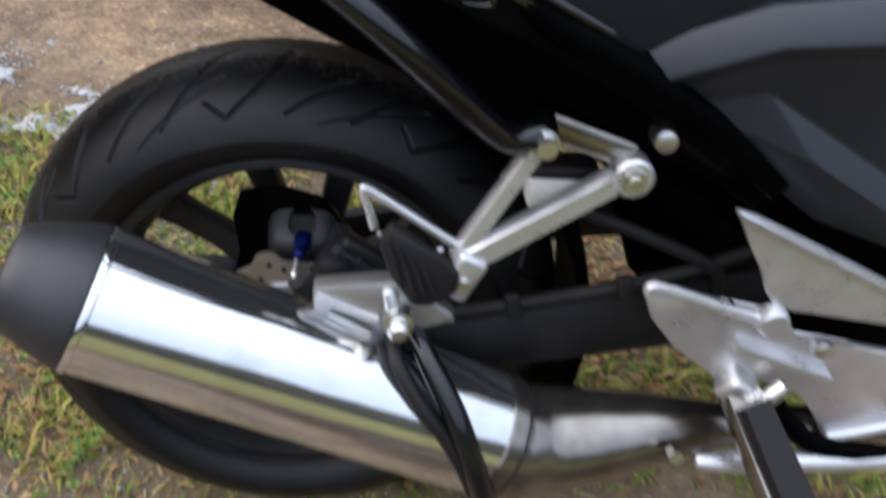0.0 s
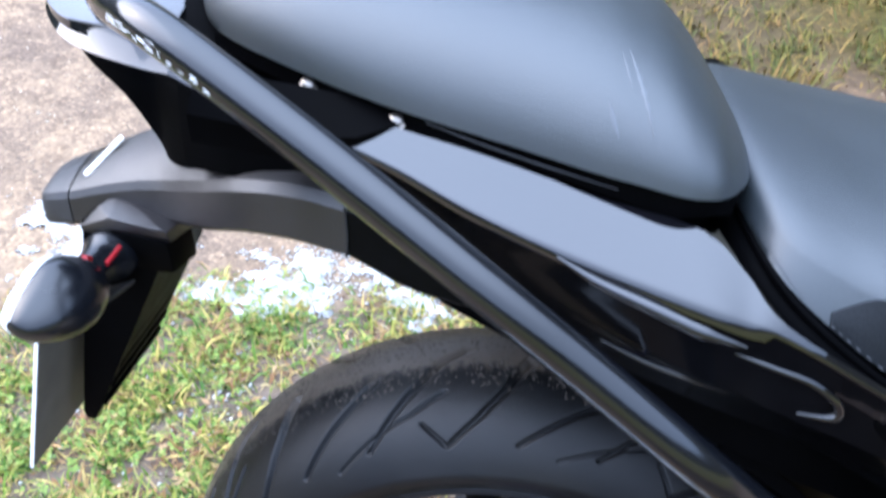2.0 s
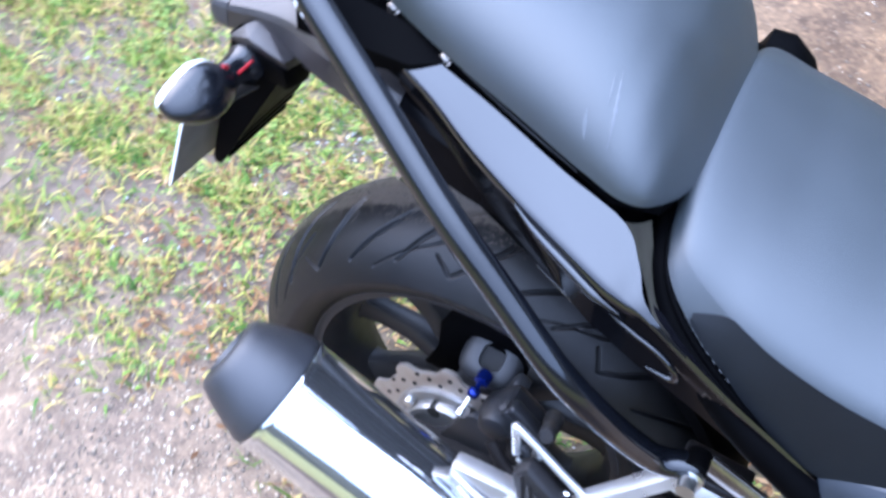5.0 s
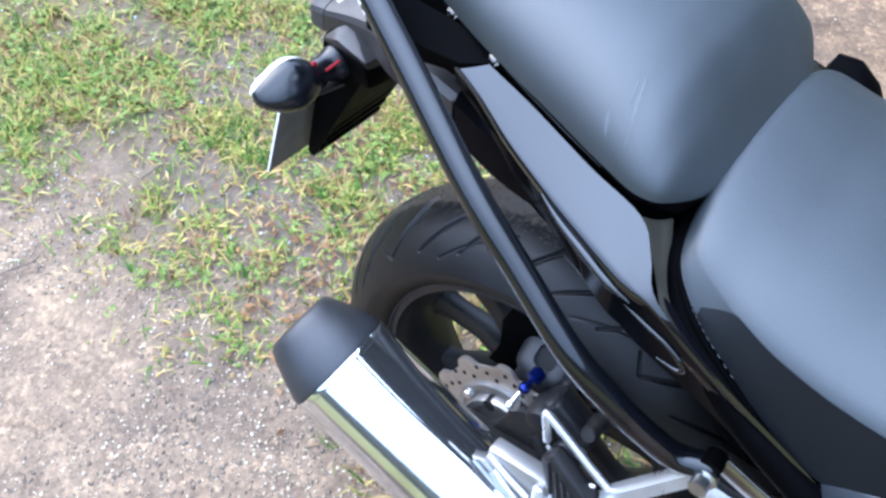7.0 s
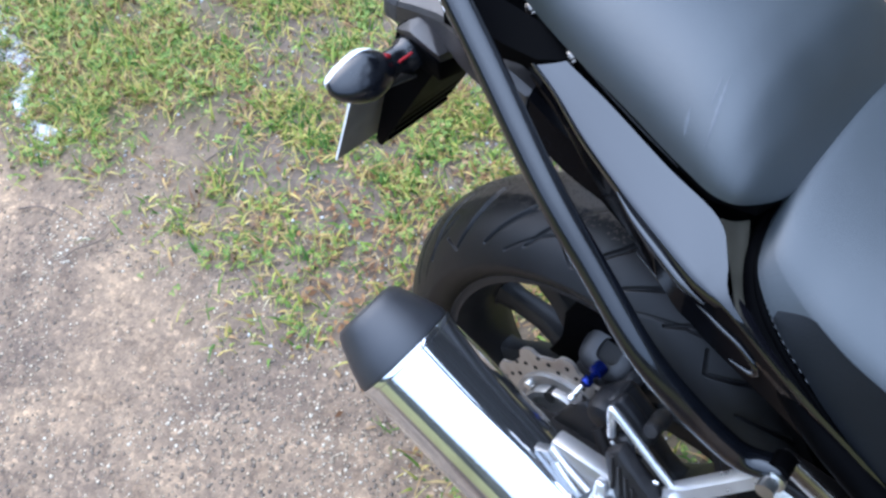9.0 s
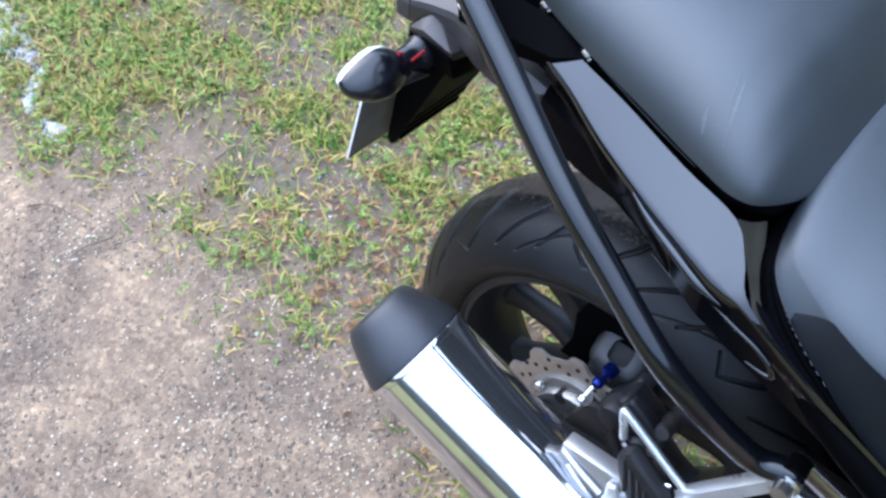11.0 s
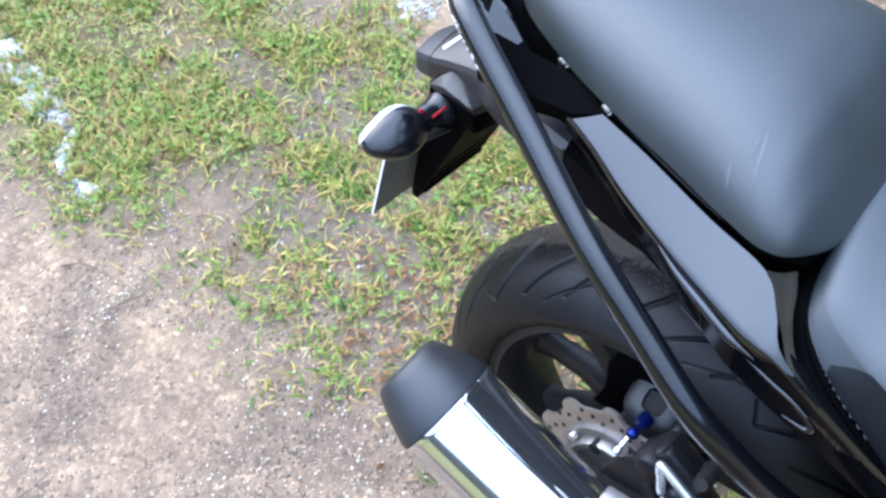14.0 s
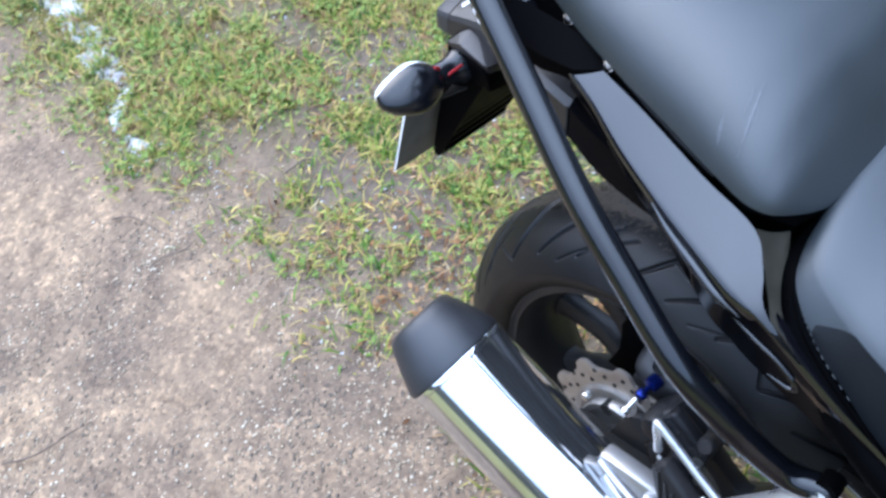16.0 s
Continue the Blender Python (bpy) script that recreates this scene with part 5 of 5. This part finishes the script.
    link(cell.outputs["Distance"], bump1.inputs["Height"])
    bump1.invert = True
    bump2.inputs["Strength"].default_value, bump2.inputs["Distance"].default_value = 0.45, 0.005
    link(noise_at(60, 6, 0.7), bump2.inputs["Height"])
    link(bump1.outputs["Normal"], bump2.inputs["Normal"])
    link(bump2.outputs["Normal"], b.inputs["Normal"])
    return m


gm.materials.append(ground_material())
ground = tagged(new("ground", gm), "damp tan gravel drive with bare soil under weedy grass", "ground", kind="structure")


def island_material(name, stops, rough_=0.6, patch=None, trans=0.0, gloss=0.2):
    """Colours that differ from piece to piece."""
    m = bpy.data.materials.new(name)
    m.use_nodes = True
    n, link = m.node_tree.nodes, m.node_tree.links.new
    b = n["Principled BSDF"]
    geo = n.new("ShaderNodeNewGeometry")
    r = n.new("ShaderNodeValToRGB")
    while len(r.color_ramp.elements) < len(stops):
        r.color_ramp.elements.new(0.5)
    for e, (p, c) in zip(r.color_ramp.elements, stops):
        e.position, e.color = p, (*c, 1)
    fac = geo.outputs["Random Per Island"]
    if patch:
        co = n.new("ShaderNodeTexCoord")
        t = n.new("ShaderNodeTexNoise")
        t.inputs["Scale"].default_value, t.inputs["Detail"].default_value = patch, 4
        link(co.outputs["Object"], t.inputs["Vector"])
        shift = n.new("ShaderNodeMapRange")
        shift.inputs["From Min"].default_value, shift.inputs["From Max"].default_value = 0.3, 0.7
        shift.inputs["To Min"].default_value, shift.inputs["To Max"].default_value = -0.32, 0.32
        link(t.outputs["Fac"], shift.inputs["Value"])
        add = n.new("ShaderNodeMath")
        add.use_clamp = True
        link(fac, add.inputs[0])
        link(shift.outputs["Result"], add.inputs[1])
        fac = add.outputs["Value"]
    link(fac, r.inputs["Fac"])
    link(r.outputs["Color"], b.inputs["Base Color"])
    b.inputs["Roughness"].default_value = rough_
    b.inputs["Specular IOR Level"].default_value = gloss
    if trans:
        b.inputs["Subsurface Weight"].default_value = trans
        b.inputs["Subsurface Radius"].default_value = (0.004, 0.004, 0.002)
    return m


GRASS = island_material("grass_blades", [(0.0, (0.036, 0.088, 0.010)), (0.26, (0.110, 0.180, 0.022)), (0.44, (0.235, 0.250, 0.045)), (0.64, (0.38, 0.305, 0.085)), (0.85, (0.28, 0.170, 0.070)), (1.0, (0.15, 0.080, 0.040))], 0.5, 12.0)
STRAW = island_material("straw", [(0.0, (0.30, 0.215, 0.09)), (0.4, (0.37, 0.29, 0.13)), (0.75, (0.20, 0.11, 0.05)), (1.0, (0.42, 0.36, 0.22))], 0.6)
DRY = island_material("dry_grass_blades", [(0.0, (0.040, 0.050, 0.007)), (0.35, (0.085, 0.085, 0.012)), (0.65, (0.165, 0.115, 0.024)), (1.0, (0.19, 0.105, 0.032))], 0.6, 5.0)
WEED = island_material("clover_leaves", [(0.0, (0.06, 0.105, 0.015)), (0.5, (0.115, 0.175, 0.03)), (0.85, (0.19, 0.24, 0.045)), (1.0, (0.26, 0.21, 0.07))], 0.5, 2.5)
PEBBLE = island_material("pebbles", [(0.0, (0.115, 0.095, 0.078)), (0.40, (0.19, 0.155, 0.118)), (0.70, (0.33, 0.262, 0.182)), (0.90, (0.42, 0.345, 0.25)), (1.0, (0.50, 0.44, 0.34))], 0.8, 9.0, 0.0, 0.05)
HAIL = island_material("melting_hail", [(0.0, (0.25, 0.24, 0.22)), (0.5, (0.38, 0.37, 0.35)), (1.0, (0.54, 0.53, 0.51))], 0.5)
LEAF = island_material("dead_leaves", [(0.0, (0.10, 0.045, 0.018)), (0.5, (0.21, 0.105, 0.04)), (1.0, (0.30, 0.20, 0.10))], 0.6)
TWIG = material("twig_bark", (0.10, 0.07, 0.05), 0.8, vary=0.3, bump=0.5)


def scatter(count, x0, x1, y0, y1, seed, chance):
    rng = np.random.default_rng(seed)
    x, y = rng.uniform(x0, x1, count), rng.uniform(y0, y1, count)
    keep = rng.random(count) < chance(x, y)
    return x[keep], y[keep], rng


def stuff(name, verts, faces, mat, label, category):
    me = bpy.data.meshes.new(name)
    me.from_pydata(verts.reshape(-1, 3).tolist(), [], faces.tolist())
    me.materials.append(mat)
    return tagged(new(name, me), label, category, kind="stuff")


def grass_chance(x, y):
    clump = np.clip((rough(x, y, 0.11, 31) - 0.41) * 4.6, 0.0, 1) * np.clip((rough(x, y, 0.032, 37) - 0.33) * 5.0, 0.05, 1)
    clear = np.clip((np.hypot(x * 0.55, y + 0.02) - 0.06) / 0.10, 0.15, 1)
    bare = np.clip((np.hypot((x - 0.48) / 1.3, y - 0.31) - 0.13) / 0.1, 0.04, 1)
    return turf(x, y) ** 1.3 * (0.10 + 0.90 * clump) * clear * bare


def blades(name, count, box, seed, tall, label, mat, chance=grass_chance, broad=1.0, droop=0.5):
    x, y, rng = scatter(count, *box, seed, chance)
    k = len(x)
    a = rng.uniform(0, 2 * np.pi, k)
    lean_ = rng.uniform(droop, 1.5 + 0.1 * (droop > 1), k)
    L_ = rng.uniform(0.42, 1.0, k) ** 2.2 * tall * 1.12
    w = (0.0008 + 0.0026 * rng.random(k) ** 2) * broad
    dx, dy = np.cos(a), np.sin(a)
    base = np.stack([x, y, height(x, y) - 0.002], -1)
    out = np.stack([dx, dy, 0 * dx], -1)
    side = np.stack([-dy, dx, 0 * dx], -1)
    up = np.array([0, 0, 1.0])
    mid = base + out * (L_ * 0.42 * np.sin(lean_ * 0.78))[:, None] + up * (L_ * 0.46 * np.cos(lean_ * 0.78))[:, None]
    tip = mid + out * (L_ * 0.55 * np.sin(lean_))[:, None] + up * (L_ * 0.42 * np.cos(lean_ * 1.15))[:, None]
    v = np.stack([base - side * w[:, None], base + side * w[:, None], mid + side * w[:, None] * 0.9, mid - side * w[:, None] * 0.9, tip], 1)
    o = np.arange(k)[:, None] * 5
    me = bpy.data.meshes.new(name)
    quads, tris = o + np.array([[0, 1, 2, 3]]), o + np.array([[3, 2, 4]])
    me.from_pydata(v.reshape(-1, 3).tolist(), [], quads.tolist() + tris.tolist())
    me.polygons.foreach_set("use_smooth", np.ones(2 * k, bool))
    me.materials.append(mat)
    return tagged(new(name, me), label, "grass", kind="stuff")


blades("grass", 300000, (-3.4, 0.9, -0.35, 0.95), 41, 0.056, "short weedy green and yellow grass on bare soil", GRASS)
blades("straw", 17000, (-2.4, 0.7, -0.35, 0.9), 45, 0.050, "flattened dry yellow straw among the grass", STRAW, lambda x, y: turf(x, y) ** 0.7 * np.clip((rough(x, y, 0.16, 39) - 0.40) * 4, 0.08, 1), 0.8, 1.5)
blades("grass", 190000, (-2.2, 2.4, 1.35, 3.2), 42, 0.075, "rough yellowing grass beyond the track", DRY)


def outlying(x0, x1, y0, y1):
    """Sparser turf round a denser stretch, with no border to be seen."""
    def chance(x, y):
        inside = np.clip(np.minimum(np.minimum(x - x0, x1 - x), np.minimum(y - y0, y1 - y)) / 0.4 + 0.3, 0, 1)
        fade = np.clip((7.5 - np.hypot(x, y - 1)) / 4.0, 0, 1)
        return grass_chance(x, y) * (1 - inside) * fade
    return chance


blades("grass", 150000, (-7.0, 6.0, -0.35, 0.95), 43, 0.062, "thinner green and yellow grass along the strip", GRASS, outlying(-3.4, 0.9, -5, 5), 1.5)
blades("grass", 330000, (-6.5, 6.5, 1.35, 7.5), 44, 0.085, "rough yellowing meadow grass", DRY, outlying(-2.2, 2.4, 0, 3.2), 2.0)


def clover(name, count, box, seed):
    x, y, rng = scatter(count, *box, seed, lambda x, y: grass_chance(x, y) * np.clip((rough(x, y, 0.22, 77) - 0.34) * 5, 0, 1))
    k = len(x)
    z = height(x, y) + rng.uniform(0.004, 0.022, k)
    allv = []
    turn_ = rng.uniform(0, 2 * np.pi, k)
    size = rng.uniform(0.003, 0.0078, k)
    for leaf in range(3):
        a = turn_ + leaf * 2.094
        dx, dy = np.cos(a), np.sin(a)
        tilt = rng.uniform(-0.3, 0.5, k)
        p0 = np.stack([x, y, z], -1)
        out = np.stack([dx, dy, tilt], -1) * size[:, None]
        side = np.stack([-dy, dx, rng.uniform(-0.3, 0.3, k)], -1) * size[:, None] * 0.55
        allv.append(np.stack([p0, p0 + out * 0.6 - side, p0 + out * 1.15 - side * 0.3, p0 + out * 1.15 + side * 0.3, p0 + out * 0.6 + side], 1))
    v = np.concatenate(allv)
    f = np.arange(len(v))[:, None] * 5 + np.array([[0, 1, 2, 3, 4]])
    return stuff(name, v, f, WEED, "small clover and weed leaves among the grass", "weeds")


clover("clover", 42000, (-3.0, 0.8, -0.3, 0.9), 51)


def lumps(name, x, y, size, rng, mat, label, category, squash=0.6, sink=0.25):
    """Small uneven stones, eight corners each."""
    k = len(x)
    ring = np.array([[1, 0, 0], [0.3, 0.95, 0.1], [-0.8, 0.6, 0], [-0.8, -0.6, 0.1], [0.3, -0.95, 0], [0.1, 0.1, 0.9], [-0.1, 0.0, -0.7]])
    jit = 1 + rng.uniform(-0.28, 0.28, (k, 7, 3))
    p = ring[None] * jit * size[:, None, None]
    p[:, :, 2] *= squash
    a = rng.uniform(0, 2 * np.pi, k)
    c, s = np.cos(a)[:, None], np.sin(a)[:, None]
    q = np.stack([p[:, :, 0] * c - p[:, :, 1] * s, p[:, :, 0] * s + p[:, :, 1] * c, p[:, :, 2]], -1)
    q[:, :, 0] += x[:, None]
    q[:, :, 1] += y[:, None]
    q[:, :, 2] += (height(x, y) + size * squash * (0.7 - sink))[:, None]
    f = []
    for i in range(5):
        f += [[i, (i + 1) % 5, 5], [(i + 1) % 5, i, 6]]
    faces = (np.arange(k)[:, None, None] * 7 + np.array(f)[None]).reshape(-1, 3)
    ob = stuff(name, q, faces, mat, label, category)
    ob.data.polygons.foreach_set("use_smooth", np.ones(len(faces), bool))
    return ob


x, y, rng = scatter(120000, -2.8, 0.9, -1.2, 0.1, 61, lambda x, y: (1 - turf(x, y)) * np.clip((rough(x, y, 0.35, 63) - 0.38) * 4.0, 0.08, 1))
lumps("gravel", x, y, 0.0009 + 0.0034 * rng.random(len(x)) ** 3, rng, PEBBLE, "loose tan and white gravel grains", "gravel", 0.38, 0.3)
x, y, rng = scatter(26000, -2.6, 1.9, 0.65, 1.75, 62, lambda x, y: (1 - turf(x, y)) * np.clip((rough(x, y, 0.5, 64) - 0.3) * 2.2, 0.1, 1))
lumps("gravel", x, y, 0.0010 + 0.0035 * rng.random(len(x)) ** 4, rng, PEBBLE, "loose tan gravel on the track", "gravel", 0.38, 0.3)


# melting hail: a drift along the track's edge, another along the drive, and single stones
def hail_chance(x, y):
    drift = 1.25 * np.exp(-(((y - 0.72 - 0.05 * np.sin(x * 5)) / 0.18) ** 2)) * np.clip((x + 0.95) / 0.15, 0, 1) * np.clip((-0.05 - x) / 0.15, 0, 1)
    heap = np.exp(-((x + 0.98) ** 2 / 0.030 + (y - 0.80) ** 2 / 0.010)) * 1.5
    edge = np.exp(-(((y - (-0.115 - 0.24 * (x + 1.38))) / 0.035) ** 2)) * np.clip((-1.27 - x) / 0.10, 0, 1) * 2.6 + 0.02 * np.exp(-(((y + 0.09) / 0.07) ** 2)) * np.clip((x + 1.45) / 0.1, 0, 1) * np.clip((-0.85 - x) / 0.1, 0, 1)
    return np.clip(drift * 0.95 * np.clip((rough(x, y, 0.10, 71) - 0.45) * 8, 0, 1.2) + heap * np.clip((rough(x, y, 0.10, 71) - 0.34) * 8, 0, 1.2) + edge * np.clip((rough(x, y, 0.10, 71) - 0.40) * 8, 0, 1.2) + 0.012 * turf(x, y), 0, 1)


x, y, rng = scatter(150000, -2.6, 0.4, -0.4, 1.0, 72, hail_chance)
lumps("hailstones", x, y, 0.0016 + 0.0036 * rng.random(len(x)) ** 2.5, rng, HAIL, "half-melted white hailstones drifted on the verge", "hail", 0.75, 0.0)


# slush: thin crusts where the hail has drifted and half melted
def slush(x0, x1, y0, y1, step):
    nx_, ny_ = int((x1 - x0) / step), int((y1 - y0) / step)
    u, v = np.meshgrid(x0 + step * np.arange(nx_), y0 + step * np.arange(ny_), indexing="ij")
    u, v = u + (value_noise(u, v, 0.004, 121) - 0.5) * step, v + (value_noise(u, v, 0.004, 122) - 0.5) * step
    mask = hail_chance(u, v) * 1.15 + (rough(u, v, 0.045, 123) - 0.5) * 2.4 + (rough(u, v, 0.012, 125) - 0.5) * 0.8
    z = height(u, v) + np.clip(mask - 0.92, -0.25, 0.5) * 0.016 + (rough(u, v, 0.010, 124) - 0.5) * 0.004
    i, j = np.meshgrid(np.arange(nx_ - 1), np.arange(ny_ - 1), indexing="ij")
    quads = np.stack([i * ny_ + j, (i + 1) * ny_ + j, (i + 1) * ny_ + j + 1, i * ny_ + j + 1], -1)[mask[:-1, :-1] > 0.92]
    used, again = np.unique(quads, return_inverse=True)
    p = np.stack([u, v, z], -1).reshape(-1, 3)[used]
    ob = stuff("slush", p, again.reshape(-1, 4), material("melting_slush", (0.34, 0.345, 0.35), 0.45, vary=0.25, scale=120, bump=0.6, bump_scale=500, stain=(0.24, 0.225, 0.20), stain_scale=30, stain_amount=0.6), "half-melted white crust of hail on the verge", "slush")
    ob.data.polygons.foreach_set("use_smooth", np.ones(len(quads), bool))


slush(-2.4, 0.2, -0.3, 1.0, 0.005)

# dead leaves and straw under the plate and the engine
x, y, rng = scatter(16000, -1.5, 0.8, -0.25, 0.85, 81, lambda x, y: 0.05 * turf(x, y) * np.clip((rough(x, y, 0.15, 83) - 0.42) * 5, 0.1, 1) + 0.9 * np.exp(-((x + 0.45) ** 2 / 0.06 + (y - 0.14) ** 2 / 0.035)) + 2.0 * np.exp(-((x - 0.48) ** 2 / 0.03 + (y - 0.31) ** 2 / 0.04)))
k = len(x)
a, size = rng.uniform(0, 6.28, k), rng.uniform(0.003, 0.008, k)
d = np.stack([np.cos(a), np.sin(a), rng.uniform(-0.5, 0.5, k)], -1) * size[:, None] * 1.5
s = np.stack([-np.sin(a), np.cos(a), rng.uniform(-0.5, 0.5, k)], -1) * size[:, None] * 0.6
c = np.stack([x, y, height(x, y) + 0.010], -1)
stuff("dead_leaves", np.stack([c - d, c - d * 0.2 - s, c + d, c + s + d * 0.1], 1), np.arange(k)[:, None] * 4 + np.array([[0, 1, 2, 3]]), LEAF, "scraps of brown dead leaves in the grass", "leaves")

# twigs
for n_, (x0, y0, length, turn_) in enumerate(((-1.22, -0.30, 0.16, 25), (-1.028, -0.318, 0.108, 84), (-0.98, 0.02, 0.12, 100), (-0.905, -0.760, 0.183, 64), (-1.303, 0.199, 0.142, -21))):
    ca, sa = math.cos(radians(turn_)), math.sin(radians(turn_))
    pts = [(x0 + ca * f * length + 0.012 * math.sin(5 * f + n_) * -sa, y0 + sa * f * length + 0.012 * math.sin(5 * f + n_) * ca, 0.006 + 0.006 * math.sin(3 * f)) for f in (0, 0.25, 0.5, 0.75, 1.0)]
    tagged(part("twig", tube(pts, [0.0022, 0.002, 0.0018, 0.0014, 0.0008], 6, 4), TWIG), "thin dark twig lying on the ground", "twig", "twigs on the ground")

# far hedge and trees all round, never in view, added for the paint to mirror
hedge = bmesh.new()
ring = []
rng = np.random.default_rng(91)
for k in range(160):
    a = 2 * math.pi * k / 160
    tall = max(0.0, math.sin(a)) ** 0.7
    r_ = 24 - 4 * tall + 1.5 * math.sin(3 * a) + rng.uniform(-0.5, 0.5)
    # the last term raises one side to block sky and darken the rider's seat
    h = 6.6 + 1.2 * tall + 0.9 * math.sin(5 * a + 1) + rng.uniform(-0.6, 0.6) + 16 * math.exp(-((a - 0.75) / 0.45) ** 2)
    ring.append([(r_ * math.cos(a), r_ * math.sin(a), -0.2), ((r_ - 0.4) * math.cos(a), (r_ - 0.4) * math.sin(a), h * 0.6), ((r_ + 0.8) * math.cos(a), (r_ + 0.8) * math.sin(a), h), ((r_ + 1.8) * math.cos(a), (r_ + 1.8) * math.sin(a), -0.2)])
rows = [[hedge.verts.new(p) for p in r] for r in ring]
for a, b in zip(rows, rows[1:] + rows[:1]):
    for i in range(3):
        hedge.faces.new((a[i], a[i + 1], b[i + 1], b[i]))
tagged(part("backdrop", hedge, material("far_foliage", (0.04, 0.042, 0.028), 0.9, vary=0.5, scale=2.5)), "far belt of dark hedge and trees, added out of view", "hedge", kind="structure")
